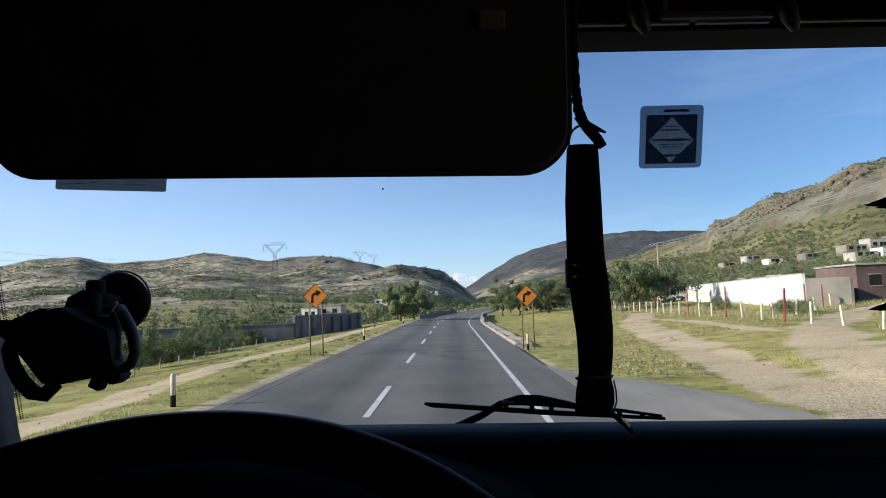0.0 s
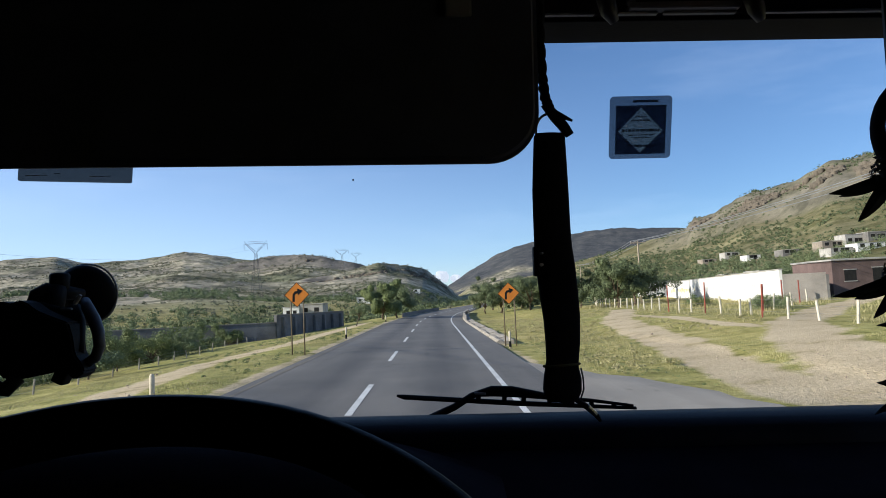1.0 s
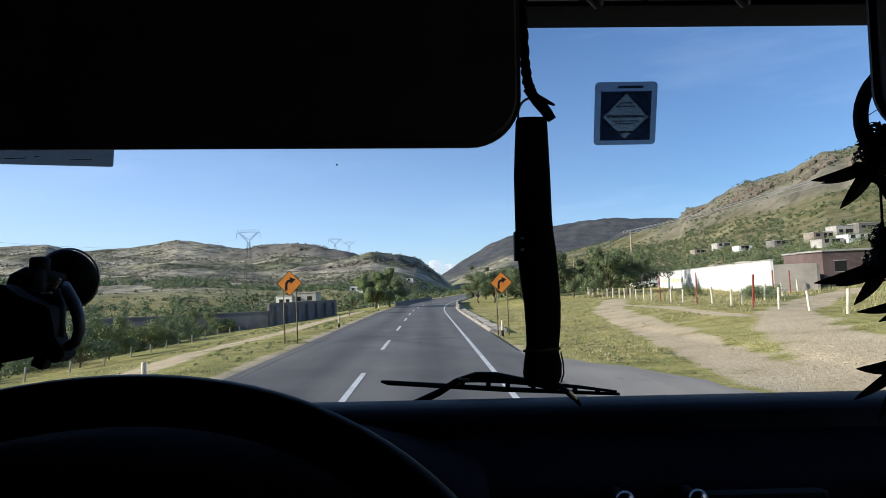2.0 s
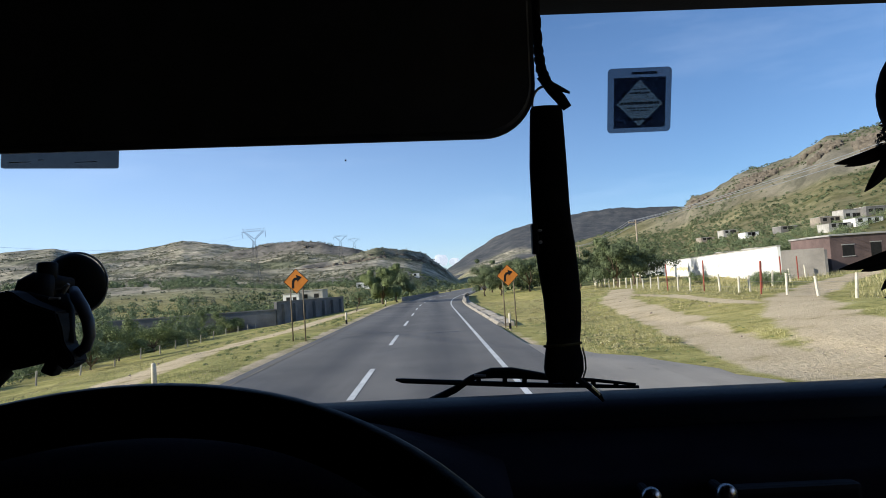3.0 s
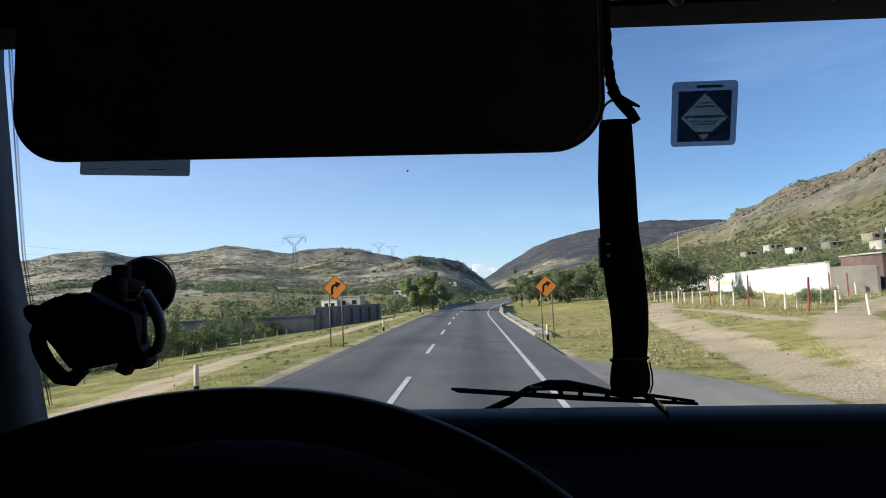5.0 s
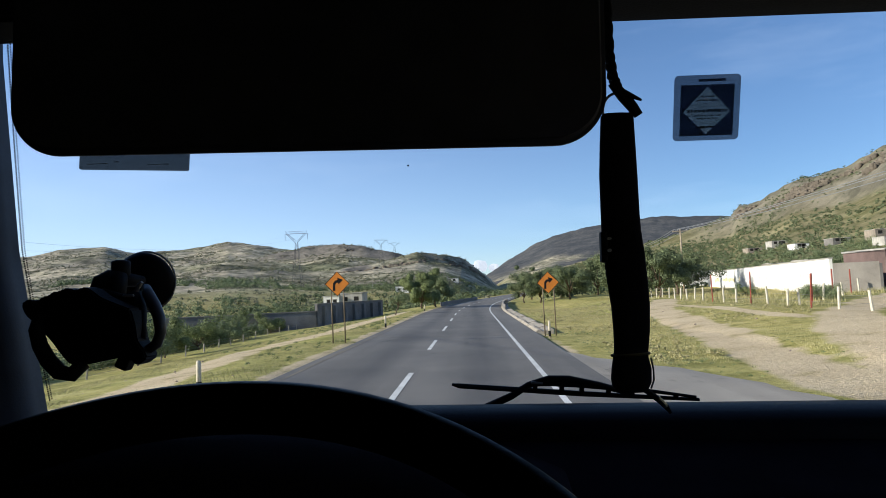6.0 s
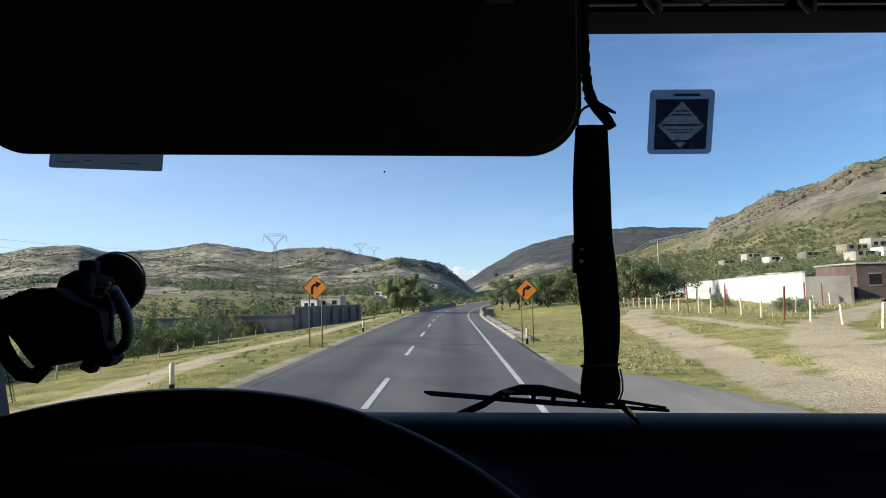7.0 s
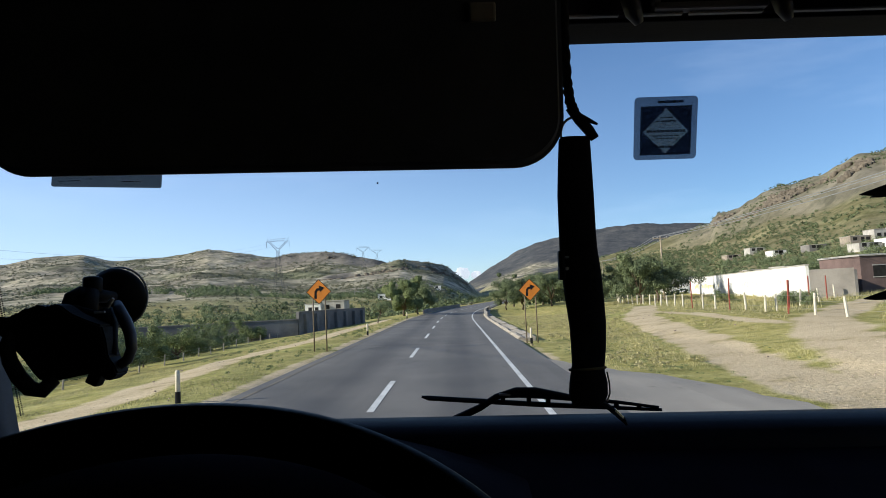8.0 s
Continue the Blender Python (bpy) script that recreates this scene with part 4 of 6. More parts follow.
block_house(60, 92, 7, 5, 2.6, BLOCK, "grey block house on the slope among bushes", [(1.0, 0.9, 2.2, 1.9, "window"), (4.2, 0.9, 5.4, 1.9, "window")])
block_house(50, 100, 6, 5, 2.6, WALL_WHITE, "small white house on the hillside", [(1.0, 0.9, 2.2, 1.9, "window")])
block_house(72, 112, 8, 5, 2.8, CONCRETE, "pale concrete house on the hillside", [(1.0, 0.9, 2.2, 1.9, "window"), (4.2, 0.0, 5.2, 2.0, "door")])
block_house(36, 112, 5, 4, 2.4, WALL_WHITE, "small white shed between the trees", [(1.0, 0.9, 2.0, 1.8, "window")])
block_house(58, 130, 6, 5, 2.7, plain("tan_render", (0.38, 0.29, 0.20), 0.9, 0, 0.2, 0.5, 8, 0.006), "tan house far up the valley side", [(1.0, 0.9, 2.2, 1.9, "window")])


TAN_WALL = plain("tan_block_wall", (0.30, 0.25, 0.19), 0.9, 0, 0.3, 0.5, 8, 0.008)
for hx, hy, w, h, wall in ((152, 253, 9, 2.6, TAN_WALL), (160, 251, 8, 3.6, CONCRETE), (141, 230, 8, 2.2, CONCRETE), (150, 229, 10, 2.4, WALL_WHITE), (167, 248, 8, 3.0, BLOCK), (142, 343, 7, 2.2, TAN_WALL), (150, 334, 8, 2.4, CONCRETE), (141, 292, 6, 2.2, WALL_WHITE), (147, 273, 7, 2.2, BLOCK)):
    block_house(hx, hy, w, 7, h, wall, "flat-roofed house among bushes on the hillside", [(1.0, 0.9, 2.6, 2.2, "window"), (w * 0.45, 0.0, w * 0.45 + 1.3, 2.2, "door"), (w - 3.0, 0.9, w - 1.4, 2.2, "window")], 1.5)
gh = random.Random(21)
for k in range(9):
    hx, hy = 46 + 34 * gh.random() + 3.5 * k, 88 + 11 * k + gh.uniform(-4, 4)
    w = gh.uniform(4.5, 8)
    block_house(hx, hy, w, 4.5, gh.uniform(2.3, 2.9), (CONCRETE, WALL_WHITE, BLOCK, WALL_WHITE)[k % 4], "small flat-roofed house among bushes on the valley side", [(0.8, 0.9, 1.8, 1.8, "window"), (w - 2.0, 0.0, w - 1.1, 2.0, "door")])


def ruin(x, y):
    z = ground_z(x, y) - 0.3
    root = thing("unfinished_frame", (x, y, z), "pale unfinished doorway frame on the hillside", "ruin")
    for k in range(3):
        part("pillar", box(x + 1.1 * k, y, z, x + 1.1 * k + 0.4, y + 0.4, z + 3.0), POST_WHITE, root)
    part("lintel", box(x - 0.1, y - 0.02, z + 3.0, x + 2.7, y + 0.42, z + 3.35), POST_WHITE, root)
    return root


ruin(70.3, 75)
ruin(84, 73)


def pink_house():
    x, y = 34.8, -31.0
    z = ground_z(x + 3, y) - 0.4
    root = thing("house", (x, y, z), "salmon-pink house with a curved parapet and tall dark windows", "house")
    part("front_wall", slab([(0, 0), (7, 0), (7, 5.3), (6.4, 5.5), (6.0, 5.0), (5.0, 4.9), (4.4, 5.4), (3.4, 5.5), (2.9, 4.9), (2.0, 4.8), (1.5, 5.3), (0.6, 5.4), (0, 5.1)], -0.25, 0.0, Matrix.Translation((x, y, z)) @ UP), WALL_PINK, root)
    part("side_wall", box(x, y + 0.252, z, x + 0.25, y + 6, z + 4.8), WALL_PINK, root)
    part("side_wall", box(x + 6.75, y + 0.252, z, x + 7, y + 6, z + 4.8), WALL_PINK, root)
    part("back_wall", box(x + 0.252, y + 5.75, z, x + 6.748, y + 6, z + 4.6), WALL_PINK, root)
    part("roof", box(x + 0.252, y + 0.252, z + 3.6, x + 6.748, y + 5.748, z + 3.8), CONCRETE, root)
    part("cornice", box(x - 0.1, y - 0.12, z + 3.5, x + 7.1, y - 0.002, z + 3.68), WALL_PINK, root)
    for a in (1.6, 3.6, 5.0):
        opening(root, x + a, z + 1.0, x + a + 0.8, z + 3.0, y - 0.0)
    return root


pink_house()


def red_hut():
    x, y = 19.6, -49.0
    z = ground_z(x + 1.5, y) - 0.3
    root = thing("roadside_stall", (x, y, z), "dark red metal stall beside a timber lean-to", "stall")
    part("stall_body", box(x, y, z, x + 2.6, y + 2.2, z + 2.3, 0.03, 1), RUST, root)
    part("counter_flap", box(x + 0.2, y - 0.05, z + 1.2, x + 2.3, y - 0.004, z + 2.1), RUST, root)
    part("lean_to_roof", box(x + 2.7, y - 0.2, z + 2.2, x + 8, y + 3.4, z + 2.32), BLOCK, root)
    part("lean_to_wall", box(x + 4.6, y, z, x + 7.9, y + 0.15, z + 2.19), BLOCK, root)
    for k in range(4):
        part("upright", tube([(x + 2.8 + 0.55 * k, y, z), (x + 2.8 + 0.55 * k, y, z + 2.2)], 0.05, 6), WOOD_POLE, root)
    for k in range(3):
        part("lattice_bar", box(x + 2.8, y - 0.03, z + 0.5 + 0.6 * k, x + 4.6, y + 0.03, z + 0.58 + 0.6 * k), WOOD_POLE, root)
    return root


red_hut()


def menu_sign(x, y):
    z = ground_z(x, y) - 0.2
    root = thing("menu_board", (x, y, z), "hand-painted food board on thin posts by the rock", "sign board")
    for dx in (-0.5, 0.1, 0.5):
        part("post", tube([(x + dx, y + 0.06, z), (x + dx * 0.9, y + 0.06, z + 1.6)], 0.03, 6), WOOD_POLE, root)
    part("board", box(x - 0.75, y - 0.02, z + 1.3, x + 0.75, y + 0.02, z + 2.6), plain("dark_board", (0.05, 0.035, 0.035), 0.8), root)
    pink = plain("pink_lettering", (0.62, 0.30, 0.36), 0.8)
    for k, word in enumerate(("MENUDO", "CALDOS", "GORDITAS")):
        cu = bpy.data.curves.new("word", "FONT")
        cu.body, cu.size, cu.align_x, cu.extrude = word, 0.38 if k < 2 else 0.31, "CENTER", 0.004
        tmp = bpy.data.objects.new("word", cu)
        me = bpy.data.meshes.new_from_object(tmp)
        me.transform(Matrix.Translation((x, y - 0.027, z + 2.22 - 0.40 * k)) @ UP)
        me.transform(Matrix.Translation(-BASES[root]))
        me.materials.append(pink)
        ob = new("lettering", me)
        ob.parent = root
        bpy.data.objects.remove(tmp)
    return root


menu_sign(13.6, -41.8)


def compound_wall():
    pts = [(-36, 64), (-16.4, 68), (-11.6, 83)]
    tops = (0.75, 1.5)
    root = thing("compound_wall", (-11.6, 83, ground_z(-11.6, 83)), "long dark grey retaining wall with buttresses beside the valley", "wall")
    for (ax, ay), (bx, by), top in zip(pts, pts[1:], tops):
        d = Vector((bx - ax, by - ay, 0))
        L = d.length
        m = Matrix.Translation((ax, ay, 0)) @ Matrix.Rotation(math.atan2(d.y, d.x), 4, "Z")
        part("wall_panel", box(0, -0.15, -6.5, L - 0.01, 0.15, top, turn=m), BLOCK_DARK, root)
        part("coping", box(0, -0.2, top + 0.002, L, 0.2, top + 0.1, turn=m), BLOCK, root)
        if ay > 66:
            for k in range(7):
                part("buttress", box(L * (k + 0.5) / 7 - 0.2, -0.5, -6.5, L * (k + 0.5) / 7 + 0.2, -0.152, 1.3, turn=m), BLOCK_DARK, root)
    return root


compound_wall()
block_house(-28.2, 123, 2.9, 6, 4.6, WALL_WHITE, "white flat-roofed house behind the dark wall", [(0.6, 3.2, 1.3, 4.0, "window"), (1.8, 3.2, 2.5, 4.0, "window")], 3.0)
block_house(-25.2, 124, 4.2, 6, 4.5, CONCRETE, "unpainted concrete house behind the dark wall", [(0.6, 3.1, 1.4, 3.9, "window"), (2.6, 3.1, 3.5, 3.9, "window")], 3.0)
block_house(-30, 255, 5, 6, 2.2, WALL_WHITE, "distant white house at the foot of the hill", [(0.8, 0.7, 1.8, 1.6, "window"), (3, 0.7, 4, 1.6, "window")], 3.0)
block_house(-44, 285, 5, 6, 2.2, CONCRETE, "distant pale house at the foot of the hill", [(1, 0.9, 2.4, 2.0, "window")], 3.0)
block_house(-12, 375, 4, 6, 2.2, WALL_WHITE, "distant white house far up the valley", [(1, 0.9, 2.4, 2.0, "window")], 3.0)
block_house(-30, -89, 10, 7, 3.0, CONCRETE, "pale concrete building below the road", [(1, 0.9, 2.4, 2.0, "window"), (5, 0.9, 6.4, 2.0, "window")], 3.0)


# ---- gutter and low parapet at the bend ----
root = thing("kerb_gutter", (3.3, 34, road_z(3.3, 34)), "pale concrete kerb gutter beside the carriageway", "kerb")
for k in range(24):
    y = 34.0 + 3.0 * k
    bm = bmesh.new()
    rows = []
    drop, skew = 0.03 * math.sin(2.3 * k), 0.03 * math.sin(1.7 * k + 1)
    for yy in (y, y + 2.93):
        c = float(bend(yy))
        rows.append([bm.verts.new((c + px + skew * (px > 3.3), yy, -CROSS * px + pz + drop * (px > 3.3))) for px, pz in ((3.12, -0.2), (3.12, 0.02), (3.24, 0.11), (3.36, 0.11), (3.43, 0.03), (3.92, 0.13), (4.00, 0.13), (4.00, -0.2))])
    for i in range(8):
        j = (i + 1) % 8
        bm.faces.new((rows[0][i], rows[0][j], rows[1][j], rows[1][i]))
    bm.faces.new(rows[0][::-1])
    bm.faces.new(rows[1])
    bmesh.ops.recalc_face_normals(bm, faces=bm.faces)
    part("kerb_stone", bm, KERB, root)
root = thing("parapet", (3.9, 74, road_z(3.9, 74)), "low dark parapet rail at the bend", "parapet")
for k in range(12):
    y = 74.0 + 4.0 * k
    c = float(bend(y + 2))
    part("rail_panel", box(c + 3.32, y, -0.4, c + 3.44, y + 3.97, 0.5, 0.02, 1), BLOCK, root)


root = thing("parapet", (-5.7, 96, road_z(-5.7, 96)), "low grey parapet rail along the outside of the bend", "parapet")
for k in range(16):
    y = 96.0 + 4.0 * k
    a, b = float(bend(y)), float(bend(y + 3.97))
    m = Matrix.Translation((a - 5.7, y, 0)) @ Matrix.Rotation(math.atan2(a - b, 3.97), 4, "Z")
    part("rail_panel", box(-0.07, 0, -0.6, 0.07, 3.98, 0.72, 0.02, 1, turn=m), BLOCK, root)


# ---- trees and bushes ----
tree(-5.95, -16.6, 1.8, 0.6, LEAF_SCRUB, "thin young tree on the grass verge", 11, 0.5, 0.06)
tree(-8.0, 67, 2.2, 0.9, LEAF_SCRUB, "small sparse tree leaning on the grass verge", 12, 0.45, 0.35, lean=0.35)
tree(-6.9, 88, 6.0, 2.3, LEAF_LIGHT, "light green willow-like tree beside the road", 13, 0.16, 3.6, 0.9, low=0.02)
tree(-5.4, 94, 5.2, 2.3, LEAF_SCRUB, "dark green tree beside the road", 14, 0.2, 2.4, 0.6, low=0.05)
for k, (x, y, h, s) in enumerate(((10.6, 105, 5.6, 3.2), (14.6, 100, 5.6, 3.4), (18.6, 84, 6.0, 3.4), (21.2, 76, 6.2, 3.2), (24.4, 80, 6.4, 3.6), (25.0, 91, 5.4, 3.4), (15.6, 118, 6.4, 3.8), (21, 112, 6.4, 3.8), (29, 104, 6.0, 3.4), (12.5, 142, 7.0, 4.0), (19, 148, 7.0, 4.0), (27, 130, 6.4, 3.8), (8.6, 112, 4.6, 2.4))):
    tree(x, y, h, s, LEAF_DARK, "dark green spreading mesquite tree behind the fence", 20 + k, 0.22, 2.0, 0.45, low=0.08)
tree(14.2, -38.5, 4.6, 2.4, LEAF_DARK, "leafy green pepper tree behind the food board", 50, 0.3, 1.6, 0.9)
for k, (x, y, h, s) in enumerate(((-17.2, 33, 2.0, 1.6), (-18.2, 38, 2.4, 1.8), (-19.2, 45, 2.6, 2.0), (-20.5, 53, 2.4, 2.0), (-22, 61, 2.6, 2.0), (-20.6, 66, 2.2, 1.6), (-26, 49, 3.2, 2.4), (-31, 58, 3.8, 2.6), (-36, 45, 4.0, 2.6), (-22, 27, 2.8, 2.0), (-44, 78, 4.2, 2.8), (-28, 36, 3.4, 2.4), (-24, 84, 3.0, 2.0), (-33, 96, 3.6, 2.4))):
    tree(x, y, h, s, LEAF_SCRUB if k % 3 == 0 else LEAF_LIGHT, "bushy green tree in the valley below the road", 60 + k, 0.12, 1.2, 0.4, low=0.1)
for k, (x, y, h, s) in enumerate(((30.5, 13, 2.6, 2.2), (33.5, 17, 2.8, 2.4), (28, 29, 2.4, 2.2), (36, 15, 2.2, 2.0), (25.5, 21, 1.6, 1.5), (40, 27, 2.6, 2.2), (43, 68, 3.6, 2.4), (41, 76, 3.8, 2.6), (46, 74, 3.4, 2.4), (45, 85, 3.8, 2.8), (49, 92, 3.6, 2.6), (44, 99, 3.6, 2.6), (54, 96, 3.6, 2.6), (52, 108, 3.8, 2.8), (48, 116, 3.6, 2.6), (58, 118, 3.8, 2.8), (62, 104, 3.2, 2.4), (66, 120, 3.2, 2.4), (22.2, 43, 0.9, 1.2), (24.6, 48.6, 0.8, 1.2), (23.2, 57, 1.0, 1.3))):
    tree(x, y, h, s, LEAF_LIGHT if k % 4 == 0 else LEAF_SCRUB, "rounded green bush on the field's slope", 90 + k, 0.08, 1.0, 0.3, category="bush", low=0.05)


# ---- scrub and grass ----
def scatter(n, x0, x1, y0, y1, seed, keep=None):
    g = np.random.default_rng(seed)
    x, y = g.uniform(x0, x1, n), g.uniform(y0, y1, n)
    ok = np.ones(n, bool) if keep is None else keep(x, y)
    return x[ok], y[ok], g


g = np.random.default_rng(31)
az, rr = np.radians(g.uniform(-62, -3, 8000)), g.uniform(22, 420, 8000)
x, y = rr * np.sin(az), rr * np.cos(az)
ok = (fbm(x * 0.6, y, 40, 3) > -0.02 + 0.20 * np.clip((rr - 110) / 220, 0, 1)) & (x < -17.5 - 0.05 * y)
x, y, rr = x[ok], y[ok], rr[ok]
r = g.uniform(0.5, 1.6, len(x)) * (0.8 + rr / 320)
near = rr < 95
v, f = leaf_cloud(np.stack([x, y, land(x, y)[0] + r * 0.4], 1)[near], r[near], 620, 0.06, 32, 0.8)
stuff("valley_scrub", v, f, LEAF_SCRUB, "dense green scrub just below the road", "scrub")
x, y, rr, r = x[~near], y[~near], rr[~near], r[~near]
v, f = leaf_cloud(np.stack([x, y, land(x, y)[0] + r * 0.4], 1), r, 90, 0.05 + 0.0009 * rr, 33, 0.8)
stuff("valley_scrub", v, f, LEAF_SCRUB, "dense green scrub filling the valley beside the road", "scrub")
x, y, g = scatter(64000, -1000, -40, 150, 1750, 33, lambda x, y: (fbm(x, y, 90, 4) > -0.15 + 0.40 * np.random.default_rng(1).random(len(x))) & (ridge(LEFT_BACK, np.degrees(np.arctan2(x, y)), np.hypot(x, y), 1.3)[1] < 0.9))
r = g.uniform(0.35, 1.05, len(x)) * (1 + np.hypot(x, y) / 1100)
v, f = leaf_cloud(np.stack([x, y, land(x, y)[0] + r * 0.3], 1), r, 9, r * 0.5, 34, 0.6)
stuff("hill_scrub", v, f, LEAF_HILL, "scattered dark scrub over the dry hills", "scrub")
x, y, g = scatter(36000, 26, 430, 40, 720, 35, lambda x, y: (fbm(x, y, 50, 4) > -0.14 + 0.42 * np.random.default_rng(2).random(len(x))) & (x > 0.14 * y) & (np.hypot(x, y) > 105))
r = g.uniform(0.35, 0.95, len(x)) * (1 + 0.9 * (g.random(len(x)) > 0.82)) * (1 + np.hypot(x, y) / 900)
v, f = leaf_cloud(np.stack([x, y, land(x, y)[0] + r * 0.3], 1), r * 0.8, 22, 0.12 + 0.20 * r, 36, 0.6)
stuff("hill_scrub", v, f, LEAF_DARK, "scattered dark scrub over the sunny slope", "scrub")
g = np.random.default_rng(63)
az, rr = np.radians(g.uniform(13, 40, 3400)), 240 + 350 * g.random(3400) ** 0.75
x, y = rr * np.sin(az), rr * np.cos(az)
ok = fbm(x, y, 60, 3) > -0.12 + 0.2 * g.random(len(x))
x, y = x[ok], y[ok]
r = g.uniform(0.6, 1.5, len(x))
v, f = leaf_cloud(np.stack([x, y, land(x, y)[0] + r * 0.5], 1), r, 40, 0.16 + 0.16 * r, 64, 0.75)
stuff("hill_bushes", v, f, LEAF_DARK, "round dark bushes dotted over the sunny slope", "bushes")
x, y, g = scatter(700, 6, 60, 118, 440, 37, lambda x, y: (x > 6 + bend(y)) & (x < 60 + bend(y)))
r = g.uniform(1.2, 2.8, len(x))
v, f = leaf_cloud(np.stack([x + bend(y), y, land(x + bend(y), y)[0] + r * 0.5], 1), r, 60, 0.35, 38, 0.8)
stuff("roadside_woods", v, f, LEAF_DARK, "dark far trees along the bend", "trees")
x, y, g = scatter(420, -70, -9, 125, 440, 39)
r = g.uniform(1.0, 2.6, len(x))
v, f = leaf_cloud(np.stack([x + bend(y), y, land(x + bend(y), y)[0] + r * 0.5], 1), r, 60, 0.35, 40, 0.8)
stuff("roadside_woods", v, f, LEAF_DARK, "dark far trees along the valley road", "trees")


def grass(n, x0, x1, y0, y1, h0, h1, seed, name, label, keep=None):
    x, y, g = scatter(n, x0, x1, y0, y1, seed, keep)
    z = land(x, y)[0]
    h = g.uniform(h0, h1, len(x))
    a = g.uniform(0, 2 * math.pi, len(x))
    w = 0.006 + 0.035 * h
    dx, dy = np.cos(a) * w, np.sin(a) * w
    lx, ly = g.normal(0, 0.35, len(x)) * h, g.normal(0, 0.35, len(x)) * h
    v = np.stack([np.stack([x - dx, y - dy, z - 0.02], 1), np.stack([x + dx, y + dy, z - 0.02], 1), np.stack([x + lx + dx * 0.2, y + ly + dy * 0.2, z + h], 1), np.stack([x + lx - dx * 0.2, y + ly - dy * 0.2, z + h], 1)], 1).reshape(-1, 3)
    return stuff(name, v, np.arange(len(v)).reshape(-1, 4), LEAF_DRY, label, "grass")


off_dirt = lambda x, y: dirt_mask(x, y) < 0.4
g = np.random.default_rng(52)
x, y = np.concatenate([g.uniform(132, 178, 130), g.uniform(130, 160, 60)]), np.concatenate([g.uniform(216, 262, 130), g.uniform(262, 350, 60)])
r = g.uniform(0.8, 2.4, len(x))
v, f = leaf_cloud(np.stack([x, y, land(x, y)[0] + r * 0.4], 1), r, 110, 0.22, 53, 0.8)
stuff("village_scrub", v, f, LEAF_SCRUB, "green trees and bushes among the hillside houses", "scrub")
az, rr = np.radians(g.uniform(-40, 1.5, 26000)), g.uniform(180, 760, 26000)
x, y = rr * np.sin(az), rr * np.cos(az)
ok = fbm(x, y, 46, 4) > -0.08 + 0.34 * g.random(len(x))
x, y, rr = x[ok], y[ok], rr[ok]
r = g.uniform(0.3, 1.0, len(x)) * (0.7 + rr / 700)
v, f = leaf_cloud(np.stack([x, y, land(x, y)[0] + r * 0.2], 1), r, 12, r * 0.38, 54, 0.5)
stuff("hill_scrub", v, f, LEAF_HILL, "fine low scrub over the front of the dry hill", "scrub")
x, y, g = scatter(420, 4.0, 11.5, 16, 34, 55, lambda x, y: (dirt_mask(x, y) < 0.5) & (x > 3.4 + np.interp(y, [8, 14, 18, 23], [4.4, 3.6, 2.2, 0.2])) & (fbm(x, y, 3, 3) > -0.03))
r = g.uniform(0.04, 0.12, len(x))
v, f = leaf_cloud(np.stack([x, y, land(x, y)[0] + r * 0.1], 1), r, 60, 0.011, 56, 0.35)
stuff("field_weeds", v, f, LEAF_LIGHT, "low green weeds beside the gravel", "grass")


grass(80000, -14.5, -5.4, 8, 75, 0.02, 0.06, 41, "verge_grass", "short yellow-green grass on the verge", lambda x, y: off_dirt(x, y) & (fbm(x, y, 3, 3) > -0.1) & (x < -5.4 + bend(y)))
grass(60000, 7.0, 18, 20, 75, 0.015, 0.055, 42, "field_grass", "dry yellow grass on the roadside field", lambda x, y: off_dirt(x, y) & (fbm(x, y, 4, 3) > -0.05))
grass(34000, 17.5, 34, 20, 95, 0.10, 0.32, 43, "field_grass", "taller dry grass behind the fence", lambda x, y: off_dirt(x, y) & (fbm(x, y, 4, 3) > -0.04))
grass(30000, 3.3, 12, 19, 75, 0.015, 0.05, 44, "verge_grass", "short grass beside the bend", lambda x, y: off_dirt(x, y) & (x > 4.4 + bend(y)) & (fbm(x, y, 3, 3) > -0.08))


x, y, g = scatter(1500, 5, 18, 18, 70, 45, lambda x, y: off_dirt(x, y) & (fbm(x, y, 6, 3) > 0.0))
r = g.uniform(0.06, 0.22, len(x))
v, f = leaf_cloud(np.stack([x, y, land(x, y)[0] + r * 0.25], 1), r, 40, 0.035, 46, 0.5)
stuff("field_tufts", v, f, LEAF_DRY, "low dry tufts over the roadside field", "grass")
x, y, g = scatter(800, -14, -5.6, 8, 75, 47, lambda x, y: off_dirt(x, y) & (fbm(x, y, 6, 3) > 0.02))
r = g.uniform(0.05, 0.18, len(x))
v, f = leaf_cloud(np.stack([x, y, land(x, y)[0] + r * 0.25], 1), r, 40, 0.03, 48, 0.5)
stuff("verge_tufts", v, f, LEAF_LIGHT, "low green weeds on the verge", "grass")
g = np.random.default_rng(77)
px, py = g.uniform(8.5, 24, 520), g.uniform(8, 60, 520)
qx, qy = g.uniform(-13, -5.6, 520), g.uniform(8, 60, 520)
px, py = np.concatenate([px, qx]), np.concatenate([py, qy])
s = g.uniform(0.006, 0.018, len(px)) * (1 + (g.random(len(px)) > 0.97) * 1.5)
cube = np.array([(i, j, k) for i in (-1, 1) for j in (-1, 1) for k in (-1, 1)], float)
quad = np.array([(0, 1, 3, 2), (4, 6, 7, 5), (0, 4, 5, 1), (2, 3, 7, 6), (0, 2, 6, 4), (1, 5, 7, 3)])
sh = cube[None] * (1 + g.uniform(-0.5, 0.3, (len(px), 8, 3))) * s[:, None, None]
v = sh + np.stack([px, py, land(px, py)[0] + s * 0.3], 1)[:, None, :]
